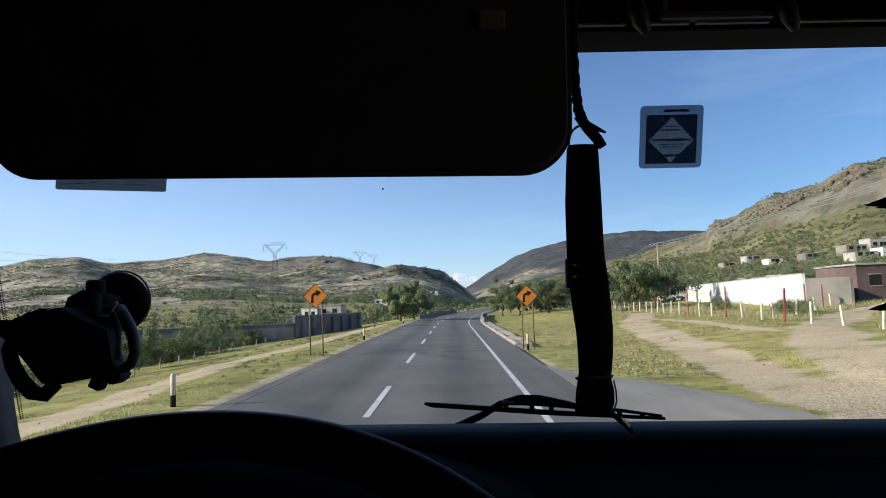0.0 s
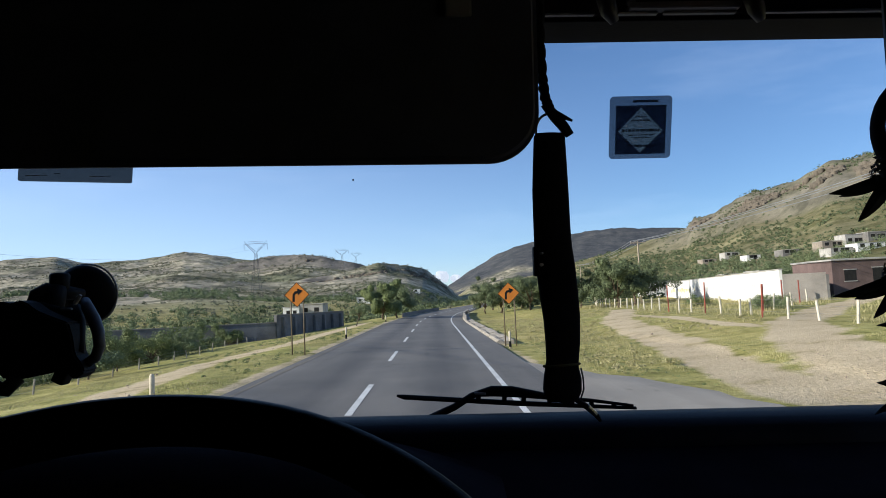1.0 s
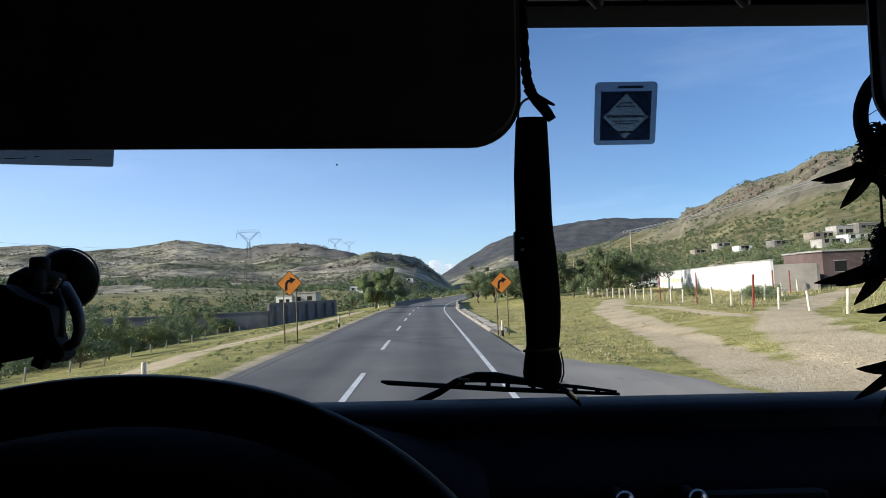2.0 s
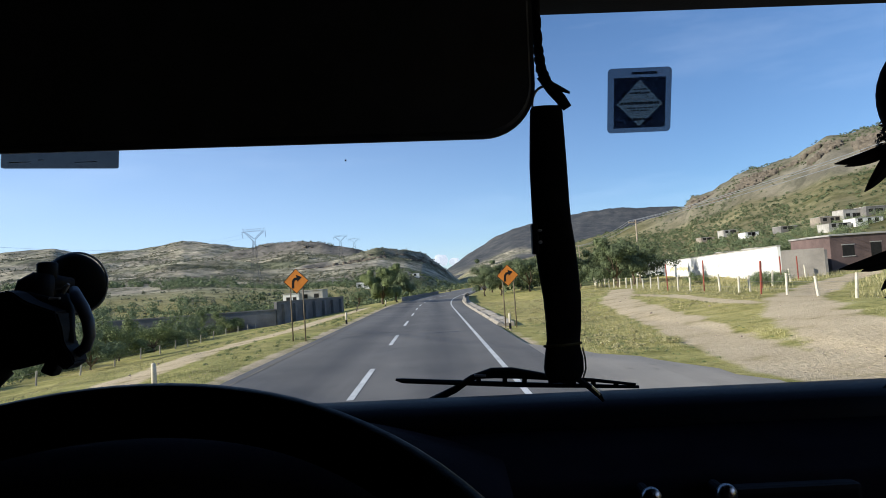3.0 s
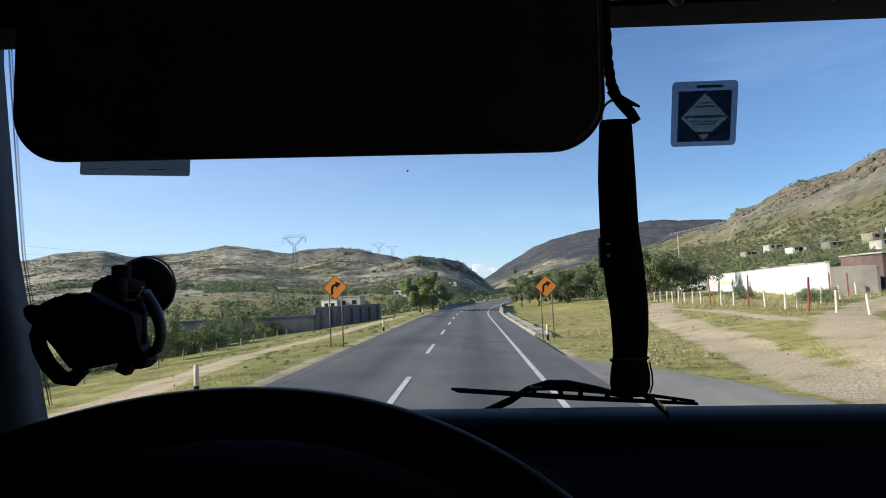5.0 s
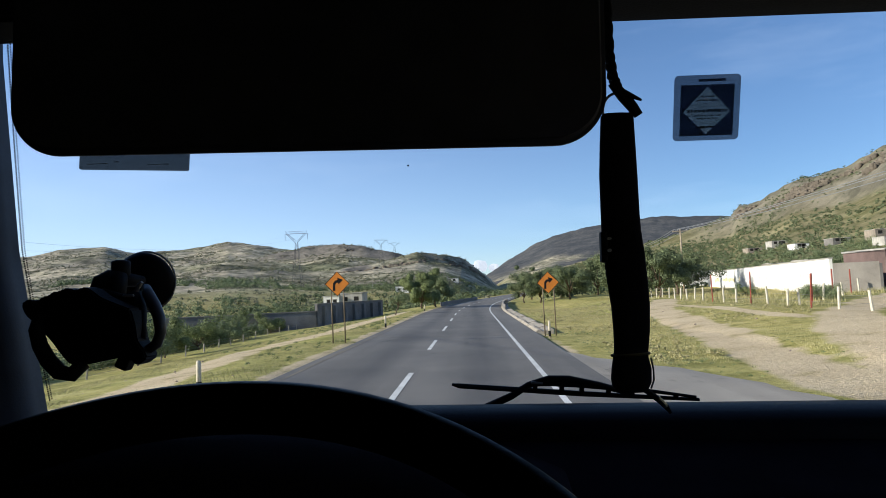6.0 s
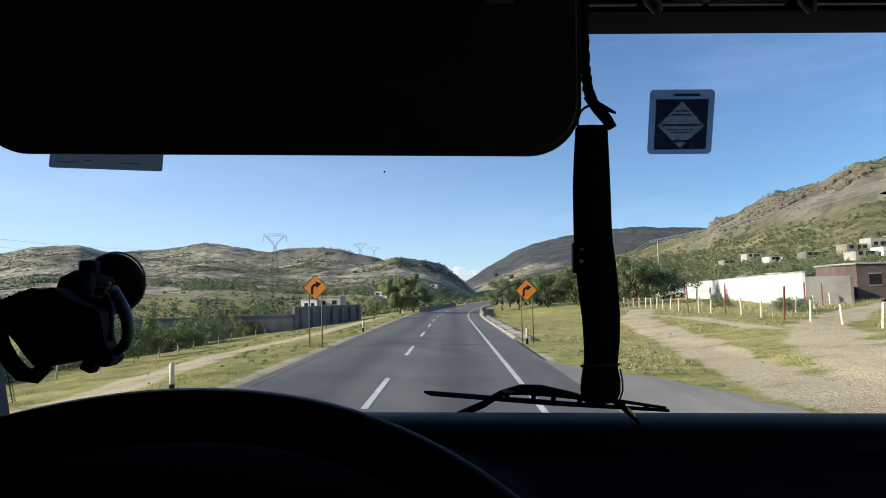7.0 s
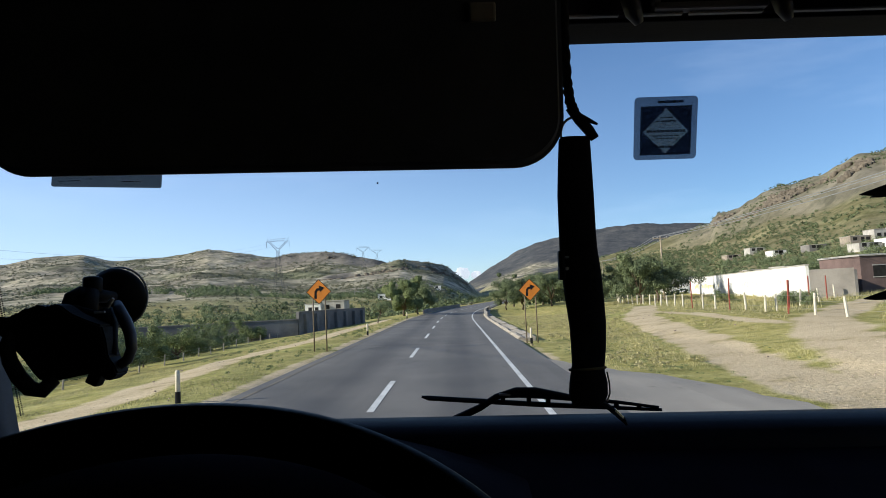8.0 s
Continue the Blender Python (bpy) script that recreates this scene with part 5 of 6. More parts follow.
f = quad[None] + (np.arange(len(px)) * 8)[:, None, None]
stuff("loose_stones", v.reshape(-1, 3), f.reshape(-1, 4), STONE, "small loose stones on the roadside earth", "stones")


def boulder(x, y, s, seed, label):
    g = random.Random(seed)
    bm = bmesh.new()
    bmesh.ops.create_icosphere(bm, subdivisions=3, radius=1)
    for v in bm.verts:
        n = noise.noise(v.co * 1.3 + Vector((seed, 0, 0))) * 0.45 + noise.noise(v.co * 3.1 + Vector((0, seed, 0))) * 0.16
        v.co = Vector((max(-0.75, min(0.75, v.co.x)), max(-0.75, min(0.75, v.co.y)), max(-0.7, min(0.7, v.co.z)))) * (1 + n)
    z = ground_z(x, y)
    bmesh.ops.transform(bm, matrix=Matrix.Translation((x, y, z + 0.42 * s)) @ Matrix.Diagonal((s, s * g.uniform(0.7, 1.0), s * 0.8, 1)), verts=bm.verts)
    return solo("boulder", bm, STONE, (x, y, z), label, "rock", "boulders")


boulder(11.8, -44.4, 1.05, 3, "large squared brown boulder on the grass")
g2 = random.Random(9)
for k in range(9):
    boulder(22.5 + 1.6 * k + g2.uniform(-0.4, 0.4), -48.5 - 2.4 * k + g2.uniform(-0.5, 0.5), g2.uniform(0.45, 0.8), 30 + k, "weathered grey-brown boulder below the hillside")
rub = bmesh.new()
HX, HY = -10.3, -23.5
for k in range(620):
    cx, cy = HX + g2.gauss(0, 0.7), HY + g2.gauss(0, 1.1)
    s = g2.uniform(0.02, 0.085)
    pile = 0.55 * math.exp(-((cx - HX) / 0.85) ** 2 - ((cy - HY) / 1.2) ** 2)
    got = bmesh.ops.create_icosphere(rub, subdivisions=1, radius=s, matrix=Matrix.Translation((cx, cy, ground_z(cx, cy) + pile + 0.25 * s)) @ Euler((g2.random() * 3, g2.random() * 3, 0)).to_matrix().to_4x4() @ Matrix.Diagonal((1, g2.uniform(0.6, 1), g2.uniform(0.5, 0.9), 1)))
    for v in got["verts"]:
        v.co += Vector((g2.uniform(-1, 1), g2.uniform(-1, 1), g2.uniform(-1, 1))) * 0.28 * s
rows = [[rub.verts.new((x, y, ground_z(x, y) - 0.03 + 0.55 * math.exp(-((x - HX) / 0.85) ** 2 - ((y - HY) / 1.2) ** 2) + 0.04 * noise.noise(Vector((x * 4, y * 4, 0))))) for x in np.linspace(HX - 2.4, HX + 2.4, 22)] for y in np.linspace(HY - 3, HY + 3, 34)]
for p, q in zip(rows, rows[1:]):
    for k in range(21):
        rub.faces.new((p[k], p[k + 1], q[k + 1], q[k]))
solo("rubble_heap", rub, plain("rubble_stone", (0.10, 0.082, 0.066), 0.95, 0, 0.4, 3, 30, 0.01), (HX, HY, ground_z(HX, HY)), "dark heap of broken stone beside the track", "rubble", kind="stuff")


# ---- rock outcrops and the far cloud ----
def outcrop(table, az0, az1, n, f0, f1, s0, s1, seed, label, gate=0.0, tall=1.7):
    """Broken rock blocks strewn along a band of a ridge; f0, f1: how far up from foot to crest."""
    g = np.random.default_rng(seed)
    base = np.array([(i, j, k) for i in (-1, 1) for j in (-1, 1) for k in (-1, 1)], float) * 0.8
    tri = np.array([(0, 1, 3, 2), (4, 6, 7, 5), (0, 4, 5, 1), (2, 3, 7, 6), (0, 2, 6, 4), (1, 5, 7, 3)])
    t = np.array(table)
    az = g.uniform(az0, az1, n)
    fr = g.uniform(f0, f1, n)
    foot, crest = np.interp(az, t[:, 0], t[:, 2]), np.interp(az, t[:, 0], t[:, 3])
    r = foot + (crest - foot) * fr
    x, y = r * np.sin(np.radians(az)), r * np.cos(np.radians(az))
    ok = fbm(x, y, 40, 3) > gate
    x, y = x[ok], y[ok]
    m = len(x)
    s = g.uniform(s0, s1, m)
    shape = base[None] * (1 + g.uniform(-0.45, 0.25, (m, len(base), 3))) * (s[:, None] * g.uniform(0.5, 1.2, (m, 3)) * np.array([1.5, 0.9, tall]))[:, None, :]
    a = g.uniform(0, math.pi, m)[:, None]
    shape = np.stack([shape[..., 0] * np.cos(a) - shape[..., 1] * np.sin(a), shape[..., 0] * np.sin(a) + shape[..., 1] * np.cos(a), shape[..., 2]], 2)
    v = shape + np.stack([x, y, land(x, y)[0] + s * 0.05], 1)[:, None, :]
    f = tri[None] + (np.arange(m) * len(base))[:, None, None]
    ob = new("rock_outcrop", quick_mesh("rock_outcrop", v.reshape(-1, 3), f.reshape(-1, 4), CLIFF, 4))
    return tagged(ob, label, "rocks", kind="stuff")


CLIFF = plain("cliff_stone", (0.15, 0.122, 0.088), 0.95, 0, 0.4, 0.12, 1.5, 0.1)
outcrop(NEAR_RIDGE, 21.8, 31, 1500, 0.88, 0.95, 0.5, 1.7, 71, "brown broken cliff band under the ridge", -0.01, 1.15)
outcrop(NEAR_RIDGE, 29.5, 44, 2600, 0.87, 0.955, 0.7, 2.3, 72, "dark cliff face under the summit", -0.03, 1.25)
outcrop(LEFT_MID, -18, -5.5, 420, 0.84, 0.90, 0.8, 2.4, 73, "dark rock ledges across the dry hill", 0.02, 0.5)
outcrop(LEFT_FRONT, -14, 1.4, 420, 0.84, 0.90, 0.7, 2.2, 74, "dark rock ledges across the dry hill", 0.02, 0.6)

cl = bmesh.new()
gc = random.Random(4)
for k in range(16):
    a = gc.uniform(-1, 1)
    s = gc.uniform(18, 42) * (1 - 0.5 * abs(a))
    b = bmesh.new()
    bmesh.ops.create_icosphere(b, subdivisions=3, radius=s, matrix=Matrix.Translation((78 + 95 * a, 4420 + gc.uniform(-20, 20), 150 + 60 * gc.random() * (1 - abs(a)))))
    for v in b.verts:
        v.co += v.normal * noise.noise(v.co * 0.05) * s * 0.5
    join(cl, b)
CLOUD = bpy.data.materials.new("glowing_far_cloud")
CLOUD.use_nodes = True
cb = CLOUD.node_tree.nodes["Principled BSDF"]
cb.inputs["Base Color"].default_value, cb.inputs["Roughness"].default_value = (0.12, 0.12, 0.13, 1), 1.0
# The cloud's sunlit white is an added glow over a dark base.
cb.inputs["Emission Color"].default_value, cb.inputs["Emission Strength"].default_value = (0.93, 0.95, 1.0, 1), 0.52
solo("backdrop", cl, CLOUD, (78, 4420, 100), "small white cloud beyond the valley gap", "cloud", kind="structure", smooth=True)


# ---- cab ----
def cab_shell():
    root = thing("cab", (0, -1.4, -2.15), "dark interior of a coach cab with a wide windscreen", "vehicle", m=CAB)
    part("dashboard_floor", box(-1.1, -1.6, -1.75, 1.5, 1.0, -1.70), BLACK_PLASTIC, root)
    part("rear_wall", box(-1.1, -1.64, -1.70, 1.5, -1.60, 0.9), BLACK_PLASTIC, root)
    # Unseen side walls: left kept shut against the sun, right open for fill light.
    part("side_wall", box(-1.14, -1.6, -1.70, -1.10, 0.70, 0.9), BLACK_PLASTIC, root)
    part("side_wall", box(1.50, -1.6, -1.70, 1.54, 0.70, -0.35), BLACK_PLASTIC, root)
    part("side_wall", box(1.50, -1.6, 0.50, 1.54, 0.70, 0.9), BLACK_PLASTIC, root)
    part("side_wall", box(1.50, -1.6, -0.35, 1.54, -0.55, 0.50), BLACK_PLASTIC, root)
    part("roof", box(-1.14, -1.64, 0.9, 1.54, 1.0, 0.95), HEADLINER, root)
    part("front_panel", box(-1.14, 0.875, 0.384, 1.54, 0.90, 0.95), CAB_PAINT, root)
    part("side_skin", box(-1.16, -1.64, -1.90, -1.142, 0.80, 0.93), CAB_PAINT, root)
    part("side_skin", box(1.542, -1.64, -1.90, 1.56, 0.80, -0.36), CAB_PAINT, root)
    part("front_wall", box(-1.14, 1.06, -1.9, 1.54, 1.10, -0.22), CAB_PAINT, root)
    return root


cab_shell()


def dashboard():
    root = thing("dashboard", (0, 0.75, -1.7), "long dark vinyl dashboard below the windscreen", "dashboard", m=CAB)
    pad = [(1.04, -0.30), (1.04, -0.195), (0.98, -0.177), (0.90, -0.160), (0.86, -0.158), (0.835, -0.161), (0.82, -0.169), (0.813, -0.182), (0.811, -0.30)]
    fascia = [(0.810, -0.192), (0.765, -0.218), (0.728, -0.228), (0.712, -0.240), (0.705, -0.27), (0.69, -0.42), (0.66, -0.70), (0.66, -1.70), (0.810, -1.70)]
    for name, prof, vinyl, note in (("dash_top", pad, DASH_PAD, "bluish-black vinyl pad"), ("fascia", fascia, DASH_VINYL, "")):
        bm = bmesh.new()
        rows = [[bm.verts.new((x, y - 0.10 * max(0, abs(x - 0.2) - 0.5) ** 2, z - 0.024 * float(smooth01((-0.22 - x) / 0.35)))) for y, z in prof] for x in np.linspace(-1.09, 1.49, 36)]
        n = len(prof)
        for p, q in zip(rows, rows[1:]):
            for k in range(n):
                bm.faces.new((p[k], p[(k + 1) % n], q[(k + 1) % n], q[k]))
        bm.faces.new(rows[0])
        bm.faces.new(rows[-1][::-1])
        bmesh.ops.recalc_face_normals(bm, faces=bm.faces)
        part(name, bm, vinyl, root, note, smooth=True)
    for vx in (0.40, 0.62, 0.84):
        vent = part("air_vent", box(vx - 0.07, 0.690, -0.30, vx + 0.07, 0.712, -0.235, 0.006, 2), BLACK_PLASTIC, root)
        for k in range(4):
            part("slat", box(vx - 0.06, 0.684, -0.291 + 0.014 * k, vx + 0.06, 0.694, -0.287 + 0.014 * k), DASH_VINYL, vent)
    part("switch_panel", box(0.14, 0.676, -0.42, 0.34, 0.712, -0.255, 0.006, 2), BLACK_PLASTIC, root)
    return root


dashboard()


def steering_wheel():
    cx, cy, cz, R, r = -0.138, 0.151, -0.171, 0.207, 0.014
    root = thing("steering_wheel", (cx, cy, cz - 0.5), "large black steering wheel", "steering wheel", m=CAB)
    m = Matrix.Translation((cx, cy, cz)) @ pose(0, 0, 0, 31.4, 0, 0)
    bm = bmesh.new()
    N, S = 96, 14
    ring = [[bm.verts.new(m @ Vector(((R + r * math.cos(b)) * math.cos(a), (R + r * math.cos(b)) * math.sin(a), r * math.sin(b)))) for b in (2 * math.pi * k / S for k in range(S))] for a in (2 * math.pi * j / N for j in range(N))]
    for j in range(N):
        for k in range(S):
            bm.faces.new((ring[j][k], ring[(j + 1) % N][k], ring[(j + 1) % N][(k + 1) % S], ring[j][(k + 1) % S]))
    part("rim", bm, WHEEL_SKIN, root, smooth=True)
    part("hub", tube([m @ Vector((0, 0, -0.06)), m @ Vector((0, 0, 0.0)), m @ Vector((0, 0, 0.012))], [0.085, 0.08, 0.05], 24), BLACK_PLASTIC, root, smooth=True)
    for a in (25, 155, 205, 335):
        c, s = math.cos(radians(a)), math.sin(radians(a))
        part("spoke", tube([m @ Vector((0.07 * c, 0.07 * s, -0.01)), m @ Vector((R * c, R * s, 0))], [0.02, 0.014], 8, flat=0.5), BLACK_PLASTIC, root)
    part("column", tube([(cx, cy, cz - 0.03), (cx, cy + 0.18, cz - 1.42)], [0.05, 0.07], 12), BLACK_PLASTIC, root)
    return root


steering_wheel()


def cluster():
    root = thing("instrument_cluster", (-0.3, 0.75, -0.5), "black instrument cluster under its arched hood", "instruments", m=CAB)
    bm = bmesh.new()
    rows = []
    for x in np.linspace(-0.74, 0.09, 42):
        s = (x + 0.30) / 0.33
        h = -0.140 - 0.052 * s * s
        rows.append([bm.verts.new((x, y, z)) for y, z in ((0.60, -0.62), (0.60, h - 0.055), (0.61, h - 0.03), (0.66, h - 0.012), (0.74, h), (0.80, h - 0.004), (0.86, h - 0.03), (0.90, h - 0.10), (0.90, -0.62))])
    for p, q in zip(rows, rows[1:]):
        for k in range(8):
            bm.faces.new((p[k], p[k + 1], q[k + 1], q[k]))
    bm.faces.new(rows[0])
    bm.faces.new(rows[-1][::-1])
    bmesh.ops.recalc_face_normals(bm, faces=bm.faces)
    part("hood", bm, DASH_VINYL, root, smooth=True)
    part("binnacle_edge", tube([(-0.40, 0.592, -0.235), (-0.30, 0.592, -0.226), (-0.12, 0.592, -0.224), (-0.05, 0.592, -0.232)], 0.003, 6), TRIM_GREY, root, "thin grey edge")
    return root


cluster()


def visor(x0, x1, z0, z1, y, label, turn=0.0):
    root = thing("sun_visor", ((x0 + x1) / 2, y, z1), label, "sun visor", "sun visors", m=CAB)
    bm = slab(rounded(x0, z0, x1, z1, 0.055, 10), -0.009, 0.009, Matrix.Translation((x1, y, z0)) @ pose(0, 0, 0, 0, turn, 0) @ Matrix.Translation((-x1, 0, -z0)) @ UP)
    bmesh.ops.bevel(bm, geom=[e for e in bm.edges if abs(e.verts[0].co.y - e.verts[1].co.y) < 1e-4], offset=0.007, segments=3, affect="EDGES")
    part("panel", bm, VISOR_CLOTH, root)
    for x in (x0 + 0.12, x1 - 0.10):
        part("hinge", tube([(x, y + 0.012, z1 - 0.03), (x, y + 0.02, z1 + 0.01), (x, 0.81, z1 + 0.03)], 0.008, 8), BLACK_PLASTIC, root)
    return root


driver_visor = visor(-0.505, 0.130, 0.145, 0.43, 0.65, "large black driver's sun visor hanging across the windscreen", 0.45)
visor(0.55, 1.12, 0.165, 0.43, 0.70, "black passenger's sun visor folded down by the windscreen")
part("mirror_clip", box(0.030, 0.636, 0.303, 0.060, 0.641, 0.325, 0.003, 2), TRIM_GREY, driver_visor, "brownish grey clip")


def header():
    root = thing("windscreen_header", (0.2, 0.85, 0.46), "dark headliner beam with storage shelf above the windscreen", "headliner", m=CAB)
    part("beam", box(-1.1, 0.80, 0.3665, 1.5, 0.874, 0.3722, 0.002, 2), BEAM_DARK, root)
    part("shelf_front", box(-1.1, 0.792, 0.3725, 1.5, 0.87, 0.90, 0.006, 2), HEADLINER, root, "brownish shelf front")
    for x0, x1 in ((0.148, 0.231), (0.262, 0.314), (0.322, 0.418), (0.436, 1.45)):
        part("trim_strip", box(x0, 0.784, 0.3690, x1, 0.7915, 0.3722, 0.001, 1), TRIM_GREY, root, "pale grey trim strip")
    lid = part("locker_lid", box(0.284, 0.780, 0.381, 0.410, 0.7915, 0.50, 0.004, 2), BLACK_PLASTIC, root)
    part("lid_frame", box(0.274, 0.772, 0.372, 0.420, 0.791, 0.3805, 0.002, 1), LID_GREY, lid, "grey lid frame")
    for x0 in (0.274, 0.411):
        part("lid_frame", box(x0, 0.774, 0.381, x0 + 0.009, 0.791, 0.50, 0.002, 1), LID_GREY, lid, "grey lid frame")
    for x in (0.2440, 0.4335, 0.86):
        part("hook", tube([(x - 0.004, 0.785, 0.41), (x - 0.003, 0.768, 0.383), (x, 0.764, 0.363), (x + 0.008, 0.770, 0.352)], [0.010, 0.012, 0.011, 0.006], 10), HOOK_GREY, root, smooth=True)
    return root


header()


def pillar(inner, s):
    """inner: the (x, z) of the pillar's inner edge from bottom to top; s: the side it lies on."""
    root = thing("windscreen_pillar", (inner[0][0], 0.86, inner[0][1]), "dark windscreen pillar with rounded trim", "pillar", "windscreen pillars", m=CAB)
    bm = bmesh.new()
    rows = [[bm.verts.new(v) for v in ((x, 0.92, z), (x, 0.875, z), (x + 0.012 * s, 0.862, z), (x + 0.10 * s, 0.80, z), (x + 0.5 * s, 0.70, z), (x + 0.5 * s, 0.92, z))] for x, z in inner]
    for p, q in zip(rows, rows[1:]):
        for k in range(6):
            bm.faces.new((p[k], p[(k + 1) % 6], q[(k + 1) % 6], q[k]))
    bmesh.ops.recalc_face_normals(bm, faces=bm.faces)
    part("trim", bm, PILLAR_TRIM, root, smooth=True)
    return root


PILLAR_L = [(-0.598, -0.30), (-0.636, -0.168), (-0.685, 0.07), (-0.717, 0.36), (-0.723, 0.5)]
pillar(PILLAR_L, -1)
pillar([(1.26, -0.30), (1.28, -0.1), (1.31, 0.2), (1.33, 0.5)], 1)


def glass_y(z):
    """The windscreen's inner face."""
    return 0.945 - 0.27 * z


def windscreen():
    bm = bmesh.new()
    a = [bm.verts.new((x, glass_y(z) + 0.004, z)) for x, z in ((-0.78, -0.19), (1.40, -0.19), (1.40, 0.37), (-0.78, 0.37))]
    bm.faces.new(a)
    ob = solo("window_1", bm, GLASS, (0.35, 0.9, -0.155), "clear flat coach windscreen", "windscreen", kind="structure", m=CAB)
    ob.visible_shadow = False
    return ob


windscreen()

dots = bmesh.new()
for k in range(153):
    z = -0.16 + 0.0034 * k
    px = float(np.interp(z, [p[1] for p in PILLAR_L], [p[0] for p in PILLAR_L])) * (glass_y(z) + 0.025) / 0.95
    for c, r in ((0.0030, 0.00135), (0.0066, 0.00105)):
        slab([(px + c + r * math.cos(a), z + (0.0017 if c > 0.006 else 0) + r * math.sin(a)) for a in np.linspace(0, 2 * math.pi, 7)[:-1]], -0.003, -0.002, Matrix.Translation((0, glass_y(z) - 0.005, 0)) @ UP, dots)
part("frit_dots", dots, RUBBER, bpy.data.objects["window_1"], kind="stuff")


STICKER_EDGE = film_mat("sticker_edge", (0.2, 0.22, 0.25), (0.46, 0.47, 0.49))
STICKER_DARK = film_mat("sticker_dark", (0.01, 0.012, 0.03), (0.29, 0.30, 0.35))
STICKER_PALE = film_mat("sticker_pale", (0.25, 0.27, 0.29), (1.0, 0.95, 0.85))


def sticker():
    z0, z1 = 0.194, 0.285
    y = glass_y(0.24) - 0.004
    root = thing("windscreen_sticker", (0.312, y, 0.194), "square permit sticker, dark with a pale diamond, on the windscreen", "sticker", m=CAB)
    m = Matrix.Translation((0.3135, y, 0.2398)) @ pose(0, 0, 0, 15, -0.3, 0) @ UP
    part("film", slab(rounded(-0.0445, -0.042, 0.0445, 0.046, 0.006), -0.0006, 0.0006, m), STICKER_EDGE, root)
    for sx in (-1, 1):
        for a, b in ((0.033, 0.030), (-0.0355, -0.0335)):
            pts = [(0, b), (sx * 0.032, -0.003), (sx * 0.036, -0.003), (sx * 0.036, a), (0, a)]
            part("print_corner", slab(pts if (sx > 0) == (a < 0) else pts[::-1], 0.0012, 0.0016, m), STICKER_DARK, root, "dark printed corner")
    part("diamond", slab([(-0.032, -0.003), (0, -0.0335), (0.032, -0.003), (0, 0.030)], 0.002, 0.0024, m), STICKER_PALE, root, "pale printed diamond")
    g = random.Random(8)
    for w, h, cy in ((0.009, 0.0018, 0.017), (0.015, 0.0022, 0.012), (0.027, 0.0036, -0.002), (0.018, 0.0016, -0.0085), (0.014, 0.0016, -0.012), (0.015, 0.0034, -0.024)):
        a = -w
        while a < w:
            b = min(w, a + g.uniform(0.002, 0.008))
            part("print_bar", slab([(a, cy - h / 2), (b, cy - h / 2), (b, cy + h / 2), (a, cy + h / 2)], 0.0028, 0.003, m), STICKER_DARK, root)
            a = b + g.uniform(0.0006, 0.0016)
    part("print_bar", slab([(-0.012, 0.037), (0.024, 0.037), (0.024, 0.0405), (-0.012, 0.0405)], 0.001, 0.0014, m), STICKER_DARK, root)
    return root


sticker()


def toll_tag():
    y = glass_y(0.20) - 0.006
    root = thing("toll_tag", (-0.49, y, 0.172), "pale grey plastic strip tag stuck to the windscreen", "tag", m=CAB)
    part("body", box(-0.573, y - 0.004, 0.176, -0.413, y + 0.003, 0.27, 0.003, 2, turn=Matrix.Translation((-0.413, 0, 0.176)) @ pose(0, 0, 0, 0, 2.2, 0) @ Matrix.Translation((0.413, 0, -0.176))), film_mat("tag_plastic", (0.06, 0.06, 0.065), (0.27, 0.275, 0.275)), root)
    edge = plain("pale_tag_edge", (0.45, 0.45, 0.44), 0.5, vary=0.2)
    for x0, x1, z0 in ((-0.560, -0.530, 0.1885), (-0.520, -0.512, 0.1905), (-0.470, -0.440, 0.1855)):
        part("mark", box(x0, y - 0.0058, z0, x1, y - 0.0048, z0 + 0.0008), edge, root)
    return root


toll_tag()
bm = bmesh.new()
bmesh.ops.create_icosphere(bm, subdivisions=1, radius=0.0015, matrix=Matrix.Translation((-0.100, glass_y(0.177) - 0.003, 0.1768)))
solo("glass_speck", bm, RUBBER, (-0.100, glass_y(0.177), 0.1768), "tiny dark speck of dirt on the windscreen", "speck", m=CAB)


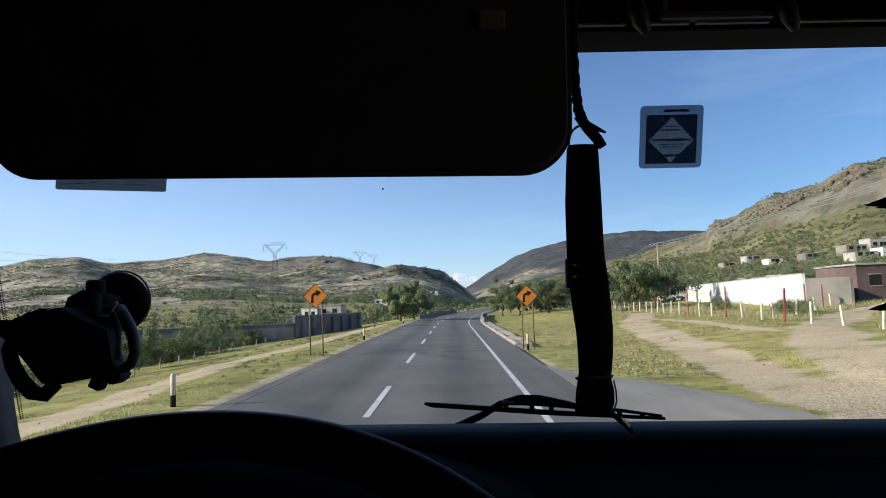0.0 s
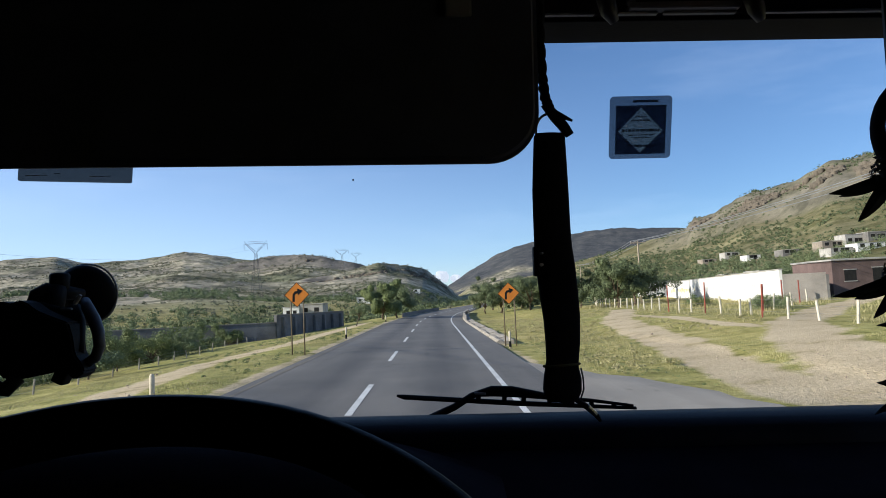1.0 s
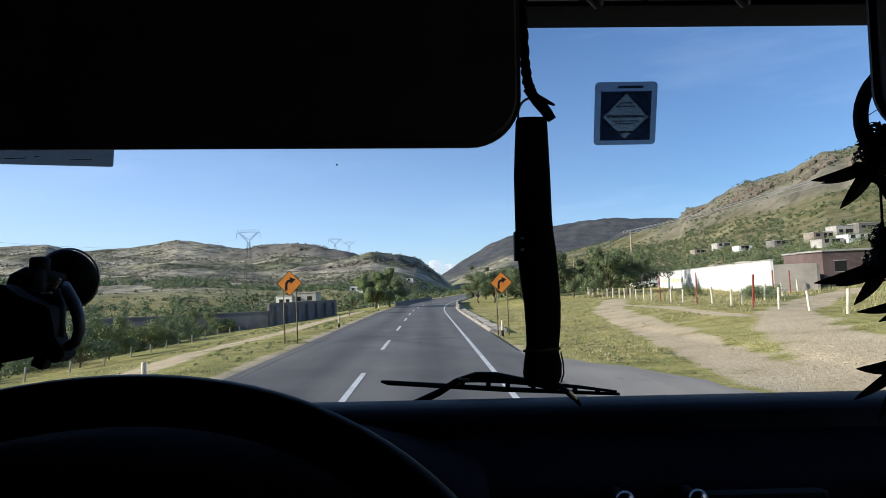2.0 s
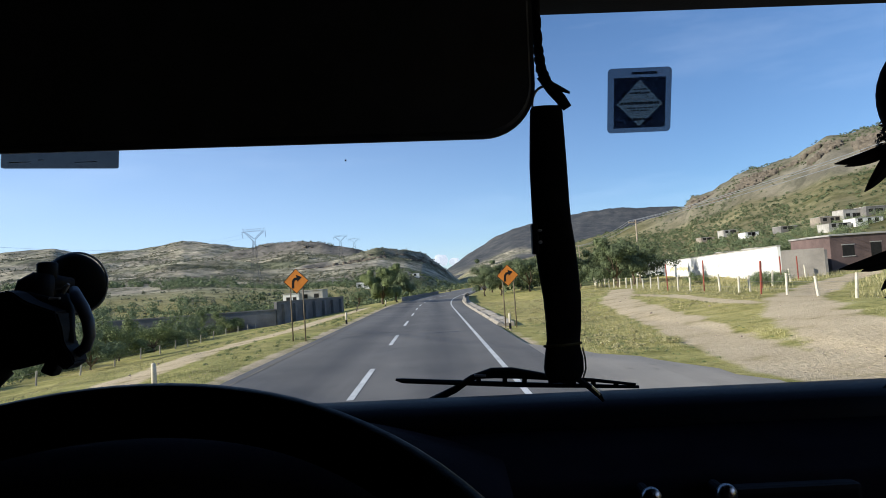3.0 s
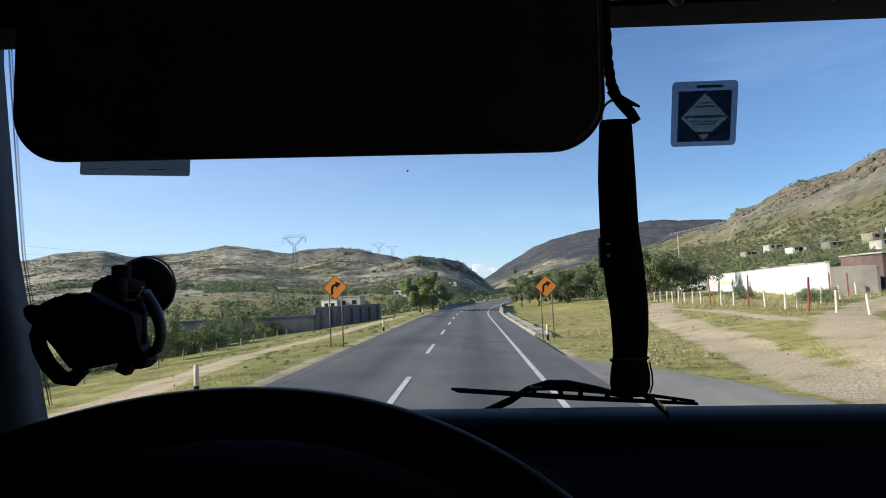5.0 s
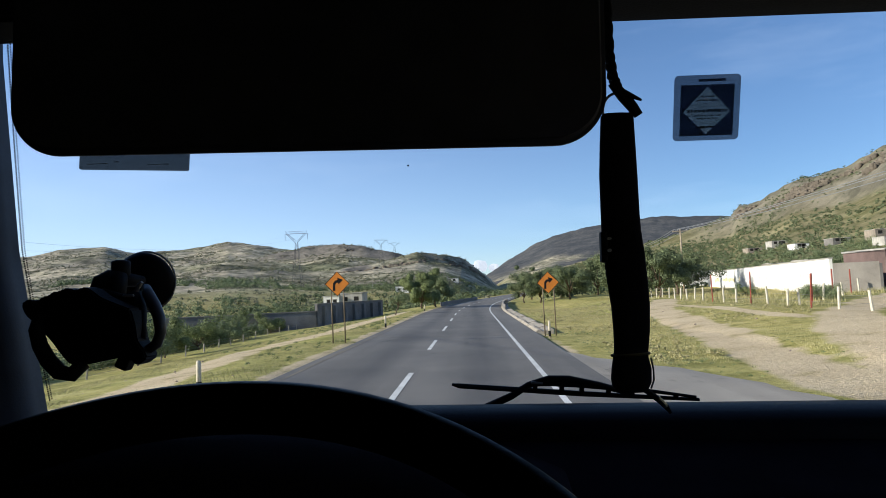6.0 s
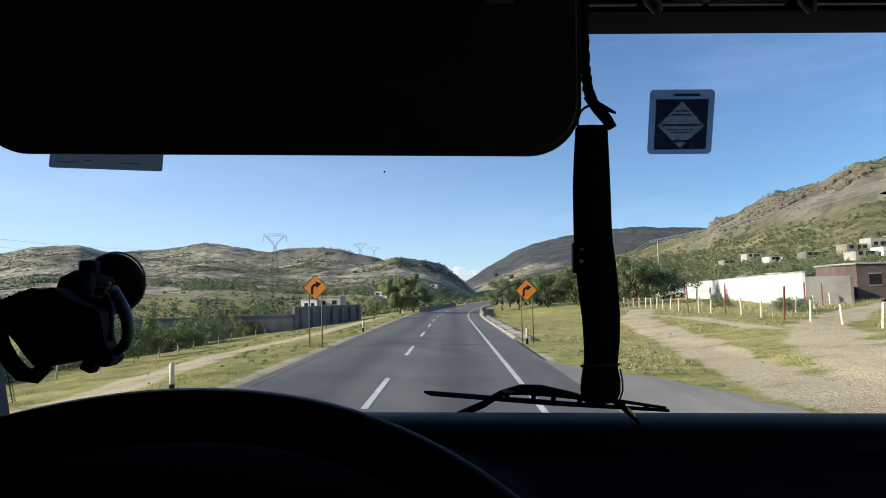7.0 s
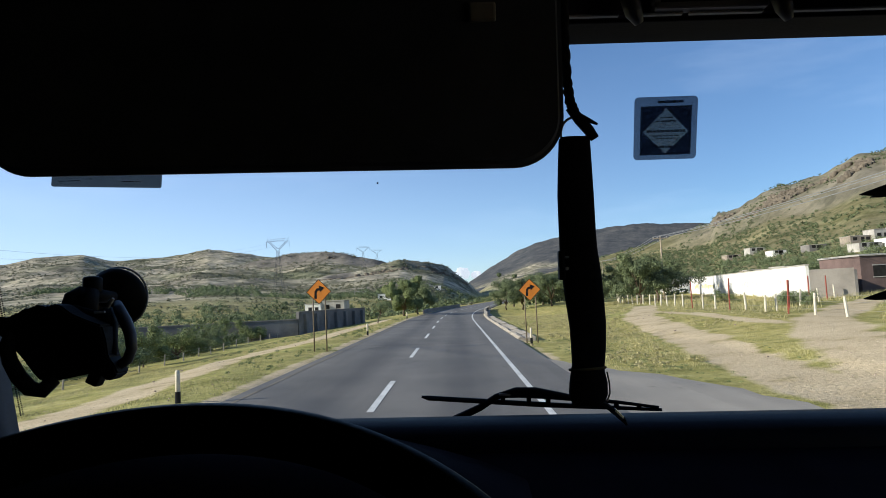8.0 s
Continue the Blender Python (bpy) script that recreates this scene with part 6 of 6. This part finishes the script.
def strap():
    """A hanging strap: a twisted cord, a wire loop and a long black sleeve with a tie near its end."""
    root = thing("hanging_strap", (0.141, 0.66, 0.44), "long black fabric strap hanging on a twisted cord", "strap", m=CAB)
    path = [(0.134, 0.70, 0.47), (0.135, 0.665, 0.40), (0.137, 0.66, 0.34), (0.136, 0.66, 0.285), (0.1374, 0.66, 0.244), (0.1396, 0.66, 0.220), (0.145, 0.66, 0.206)]
    for s in (0, math.pi):   # two strands wound round each other
        pts = []
        for k in range(61):
            f = k / 60 * 6
            i0 = min(5, int(f))
            p = Vector(path[i0]).lerp(Vector(path[i0 + 1]), f - i0)
            pts.append(p + Vector((math.cos(k * 0.75 + s), math.sin(k * 0.75 + s), 0)) * 0.0017)
        part("cord_strand", tube(pts, 0.0044, 7), FABRIC, root, smooth=True)
    part("cord_end", tube([(0.139, 0.66, 0.213), (0.150, 0.661, 0.199), (0.160, 0.662, 0.187), (0.166, 0.662, 0.178)], [0.007, 0.009, 0.0085, 0.007], 8, flat=0.5), FABRIC, root, "frayed cord end")
    part("cord_fray", tube([(0.146, 0.658, 0.205), (0.160, 0.658, 0.197), (0.1685, 0.658, 0.193)], [0.005, 0.004, 0.002], 6, flat=0.5), FABRIC, root)
    ring = [(0.1425 + 0.0140 * math.cos(a), 0.66, 0.182 + 0.0195 * math.sin(a)) for a in np.linspace(-0.25, math.pi + 0.25, 18)]
    part("loop", tube(ring, 0.0014, 6), STEEL_DULL, root, "thin wire loop")
    mid = ((0.1430, 0.180, 0.0150), (0.1430, 0.176, 0.0172), (0.1425, 0.146, 0.0186), (0.1421, 0.115, 0.0198), (0.1425, 0.073, 0.0201), (0.1430, 0.055, 0.0205), (0.1450, 0.033, 0.0212), (0.1475, 0.004, 0.0208), (0.1497, -0.022, 0.0198), (0.1498, -0.046, 0.0187), (0.1487, -0.067, 0.0174), (0.1480, -0.073, 0.0180), (0.1483, -0.085, 0.0203), (0.1476, -0.097, 0.0207), (0.1465, -0.104, 0.0185), (0.1465, -0.109, 0.0140))
    bm = tube([(x, 0.66, z) for x, z, w in mid], [w for x, z, w in mid], 14, flat=0.32, first=(1, 0, 0))
    part("sleeve", bm, FABRIC, root, "black webbing sleeve", smooth=True)
    part("tie", tube([(0.1478 + 0.0190 * math.cos(a), 0.66 + 0.0068 * math.sin(a), -0.0705 + 0.001 * math.cos(a)) for a in np.linspace(0, 2 * math.pi, 20)], 0.0016, 6), plain("olive_tie_band", (0.10, 0.085, 0.03), 0.8), root, "olive rubber band")
    part("buckle", box(0.1205, 0.653, 0.024, 0.1275, 0.664, 0.056, 0.002, 2), BLACK_PLASTIC, root, "small black side buckle")
    # Two white bits stand for bright sky seen through the buckle.
    part("sky_glint", tube([(0.1285, 0.6535, 0.036), (0.1285, 0.649, 0.036)], 0.0019, 10), CAB_PAINT, root, "white dot standing for sky through the buckle")
    part("sky_glint", box(0.1265, 0.650, 0.047, 0.131, 0.655, 0.0495, 0.001, 1), CAB_PAINT, root)
    part("piping", tube([(0.1675, 0.657, -0.074), (0.1695, 0.657, -0.085), (0.1698, 0.657, -0.096), (0.1665, 0.657, -0.105)], 0.0009, 6), TRIM_GREY, root, "pale edge piping")
    part("tail_tip", tube([(0.176, 0.671, -0.1165), (0.186, 0.6785, -0.1262)], [0.0031, 0.0031], 8), CHROME, root, "bright metal cord tip")
    part("tail", tube([(0.158, 0.662, -0.104), (0.172, 0.67, -0.114), (0.188, 0.68, -0.128), (0.192, 0.68, -0.134)], [0.0035, 0.003, 0.0028, 0.0015], 6), FABRIC, root, "loose cord tail")
    return root


strap()


def phone_mount():
    """A suction mount on the glass that carries a black gripping cradle."""
    gy = glass_y(0.02)
    c = Vector((-0.4985, gy - 0.006, 0.0205))
    root = thing("suction_mount", tuple(c), "black phone cradle on a suction cup stuck to the windscreen", "phone mount", m=CAB)
    d = Vector((0, -1, -0.27)).normalized()
    part("cup", tube([c, c + d * 0.003, c + d * 0.010, c + d * 0.018, c + d * 0.024], [0.0445, 0.0445, 0.040, 0.026, 0.015], 40), RUBBER, root, "black rubber suction cup", smooth=True)
    part("cup_rim", tube([c + Vector((0.0445 * math.cos(a), 0, 0.0445 * math.sin(a))) for a in np.linspace(0, 2 * math.pi, 40)], 0.0016, 6), TRIM_GREY, root, "pale rim")
    part("knob", tube([(-0.497, 0.86, 0.026), (-0.497, 0.86, 0.030), (-0.497, 0.86, 0.046), (-0.497, 0.86, 0.0485)], [0.0105, 0.0125, 0.0128, 0.0105], 18), BLACK_PLASTIC, root, smooth=True)
    part("knob_cap", tube([(-0.497, 0.86, 0.0486), (-0.497, 0.86, 0.0494)], [0.008, 0.007], 14), HOOK_GREY, root, "dark grey cap")
    part("joint", tube([(-0.520, 0.84, 0.006), (-0.516, 0.842, 0.018), (-0.508, 0.85, 0.024), (-0.492, 0.87, 0.022), (-0.482, 0.89, 0.020)], [0.009, 0.011, 0.012, 0.010, 0.008], 12), BLACK_PLASTIC, root, smooth=True)
    part("joint", tube([(-0.506, 0.83, 0.002), (-0.480, 0.83, -0.004), (-0.458, 0.82, -0.004)], [0.009, 0.007, 0.006], 10), BLACK_PLASTIC, root, smooth=True)
    part("joint_block", tube([(-0.498, 0.855, 0.030), (-0.498, 0.85, 0.016), (-0.494, 0.84, -0.004)], [0.0125, 0.0145, 0.013], 14), BLACK_PLASTIC, root, smooth=True)
    # Two pale chips stand for small highlights on the mount.
    part("glint_chip", tube([(-0.446, 0.805, 0.006), (-0.441, 0.803, 0.013), (-0.437, 0.802, 0.017)], [0.0028, 0.0032, 0.002], 8), TRIM_GREY, root, "pale chip standing for a glint")
    part("glint_chip", box(-0.462, 0.80, -0.002, -0.447, 0.803, 0.0015, 0.001, 1), TRIM_GREY, root, "pale bar standing for a glint")
    part("arm", tube([(-0.446, 0.83, 0.010), (-0.438, 0.82, 0.002), (-0.424, 0.81, -0.014), (-0.413, 0.80, -0.030), (-0.411, 0.80, -0.048), (-0.416, 0.80, -0.062), (-0.428, 0.80, -0.070)], [0.006, 0.0075, 0.0078, 0.0075, 0.007, 0.0068, 0.006], 12), HOOK_GREY, root, "bent dark arm", smooth=True)
    part("arm", tube([(-0.462, 0.83, 0.000), (-0.450, 0.82, -0.018), (-0.443, 0.81, -0.036), (-0.438, 0.80, -0.056)], [0.011, 0.010, 0.008, 0.007], 10), BLACK_PLASTIC, root, smooth=True)
    outline = [(-0.585, -0.010), (-0.582, -0.004), (-0.571, -0.003), (-0.564, -0.006), (-0.558, 0.001), (-0.549, 0.001), (-0.546, 0.007), (-0.536, 0.006), (-0.531, 0.011), (-0.521, 0.010), (-0.514, 0.007), (-0.507, 0.012), (-0.497, 0.010), (-0.481, -0.002), (-0.459, -0.011), (-0.443, -0.017),
               (-0.437, -0.036), (-0.434, -0.056), (-0.424, -0.070), (-0.421, -0.079), (-0.434, -0.088), (-0.447, -0.076), (-0.469, -0.080), (-0.500, -0.086), (-0.520, -0.086), (-0.531, -0.074), (-0.545, -0.056), (-0.566, -0.034), (-0.580, -0.022)]
    body = slab(outline[::-1], -0.016, 0.016, Matrix.Translation((0, 0.80, 0)) @ UP)
    bmesh.ops.bevel(body, geom=body.edges[:], offset=0.0022, segments=2, affect="EDGES")
    part("cradle", body, BLACK_PLASTIC, root, "lumpy black cradle body")
    part("grip", tube([(-0.562, 0.79, -0.022), (-0.561, 0.78, -0.042), (-0.556, 0.78, -0.060), (-0.545, 0.78, -0.079), (-0.530, 0.78, -0.094), (-0.514, 0.78, -0.097), (-0.504, 0.79, -0.084)], [0.008, 0.009, 0.0095, 0.010, 0.010, 0.010, 0.008], 10), BLACK_PLASTIC, root, "curved gripping jaw", smooth=True)
    part("foot", box(-0.462, 0.79, -0.094, -0.446, 0.81, -0.066, 0.003, 2, turn=Matrix.Translation((-0.454, 0.8, -0.08)) @ pose(0, 0, 0, 0, 25, 0) @ Matrix.Translation((0.454, -0.8, 0.08))), BLACK_PLASTIC, root)
    return root


phone_mount()


def wiper(x, y, turn, label):
    """A wiper with its arm, bridge and rubber blade; the blade runs along x from its tip at x."""
    root = thing("wiper", (x + 0.06, y, -0.175), label, "wiper", "wipers", m=CAB)
    m = Matrix.Translation((x, y, -0.1440)) @ pose(0, 0, 0, 0, turn, 0)
    P = lambda a, z: m @ Vector((a, 0, z))
    part("blade", tube([P(-0.001, 0), P(0.01, -0.0015), P(0.19, -0.002), P(0.37, 0.0)], [0.0022, 0.0048, 0.0052, 0.003], 6, flat=0.5), RUBBER, root, "black rubber wiper blade")
    part("bridge", tube([P(0.11, 0.006), P(0.15, 0.0100), P(0.19, 0.0105), P(0.24, 0.0090), P(0.30, 0.008), P(0.365, 0.0035)], [0.0028, 0.004, 0.0042, 0.0038, 0.003, 0.0022], 6), BLACK_PLASTIC, root)
    for a, h in ((0.125, 0.009), (0.165, 0.012), (0.195, 0.012), (0.235, 0.010), (0.27, 0.008), (0.30, 0.0075), (0.335, 0.005)):
        part("clip", box(a - 0.0035, -0.003, -0.001, a + 0.0035, 0.003, h, 0.001, 1, turn=m), BLACK_PLASTIC, root)
    part("arm", tube([P(0.05, -0.033), P(0.09, -0.012), P(0.115, 0.006), P(0.145, 0.0170), P(0.175, 0.0185), P(0.22, 0.0125), P(0.27, 0.003)], [0.006, 0.0055, 0.005, 0.0055, 0.0055, 0.005, 0.004], 8), BLACK_PLASTIC, root, "curved wiper arm", smooth=True)
    # Bright metal bar that puts a silver highlight on the arm.
    part("arm_highlight", box(0.118, -0.006, 0.0085, 0.136, -0.002, 0.0125, 0.001, 1, turn=m), GALV, root, "small bright bar standing for a silver highlight")
    return root


wiper(-0.046, 0.985, 4.2, "black windscreen wiper parked at the foot of the glass")


def feather(p, d, length, width, name_root, bend_x):
    """A dark feather: a curved vane with a central quill."""
    p, d = Vector(p), Vector(d).normalized()
    side = Vector((d.z, 0, -d.x))
    bm = bmesh.new()
    rows = []
    for k in range(9):
        s = k / 8
        c = p + d * length * s + side * bend_x * s * s
        w = width * (math.sin(math.pi * min(1, 0.12 + s * 0.88)) ** 0.7) * (1 - 0.3 * s) + 0.0006
        rows.append([bm.verts.new(c + side * w + Vector((0, 0.0008, 0))), bm.verts.new(c + Vector((0, -0.0016, 0))), bm.verts.new(c - side * w + Vector((0, 0.0008, 0))), bm.verts.new(c + Vector((0, 0.0016, 0)))])
    for a, b in zip(rows, rows[1:]):
        for k in range(4):
            bm.faces.new((a[k], a[(k + 1) % 4], b[(k + 1) % 4], b[k]))
    bm.faces.new(rows[0])
    bm.faces.new(rows[-1][::-1])
    bmesh.ops.recalc_face_normals(bm, faces=bm.faces)
    return part("feather", bm, FEATHER, name_root)


FEATHER = plain("dark_feather", (0.018, 0.016, 0.014), 0.8, 0, 0.4, 60, 300, 0.0004)


def dreamcatcher():
    y, cx, cz, R = 0.76, 0.645, 0.20, 0.070
    root = thing("dreamcatcher", (cx, y, 0.37), "black dreamcatcher hoop with hanging dark feathers", "ornament", m=CAB)
    hoop = [(cx + R * math.cos(a), y, cz + R * math.sin(a)) for a in np.linspace(0, 2 * math.pi, 36)]
    part("hoop", tube(hoop, 0.009, 8), FABRIC, root, smooth=True)
    part("cord", tube([(cx, y, cz + R), (cx + 0.002, y + 0.01, 0.32), (cx, y + 0.04, 0.375)], 0.0015, 5), FABRIC, root)
    web = bmesh.new()
    ring = [[(cx + R * f * math.cos(a + o), y, cz + R * f * math.sin(a + o)) for a in np.linspace(0, 2 * math.pi, 11)] for f, o in ((0.97, 0), (0.66, 0.31), (0.38, 0), (0.16, 0.31))]
    for a, b in zip(ring, ring[1:]):
        for k in range(10):
            tube([a[k], b[k]], 0.0006, 3, web)
            tube([b[k], a[k + 1]], 0.0006, 3, web)
    part("web", web, FABRIC, root)
    g = random.Random(3)
    for sx, sz, drop in ((-0.058, 0.160, 0.015), (-0.050, 0.150, 0.13), (0.0, 0.130, 0.15), (0.045, 0.150, 0.12), (-0.025, 0.135, 0.235)):
        x = cx + sx
        zb = sz - drop
        part("string", tube([(x, y, sz), (x, y, zb)], 0.0016, 5), FABRIC, root)
        tuft, faces = leaf_cloud([(x, y, zb), (x + 0.006, y, zb + 0.03)], [0.025, 0.020], 420, 0.0050, int(1000 * sz) + int(drop * 500), 1.0)
        tuft = tuft - np.array(BASES[root])
        me = quick_mesh("down_tuft", tuft, faces, FEATHER)
        ob = new("down_tuft", me)
        ob.parent = root
        BASES[ob] = BASES[root]
        for dx in (-1.15, -0.75, -0.3, 0.35):
            feather((x, y + g.uniform(-0.004, 0.004), zb), (dx * 1.3, 0, -0.75), g.uniform(0.065, 0.095), g.uniform(0.006, 0.0105), root, g.uniform(0.006, 0.022))
    return root


dreamcatcher()


def dash_knob(x, z):
    root = thing("dash_knob", (x, 0.70, z), "shiny round-headed dash switch knob", "knob", "dash knobs", m=CAB)
    part("stem", tube([(x, 0.715, z), (x, 0.685, z)], 0.006, 10), BLACK_PLASTIC, root)
    part("cap", tube([(x, 0.688, z), (x, 0.682, z), (x, 0.676, z), (x, 0.673, z)], [0.006, 0.0115, 0.0105, 0.004], 14), CHROME, root, smooth=True)
    return root


for kx in (0.237, 0.317):
    dash_knob(kx, -0.237)


cab_ob = bpy.data.objects["cab"]
for wx in (-0.95, 1.35):
    tyre = part("wheel", tube([(wx - 0.13, -0.3, -1.68), (wx - 0.11, -0.3, -1.68), (wx + 0.11, -0.3, -1.68), (wx + 0.13, -0.3, -1.68)], [0.40, 0.46, 0.46, 0.40], 36), RUBBER, cab_ob)
    part("rim", tube([(wx - 0.14, -0.3, -1.68), (wx + 0.14, -0.3, -1.68)], [0.27, 0.27], 28), STEEL_DULL, tyre)
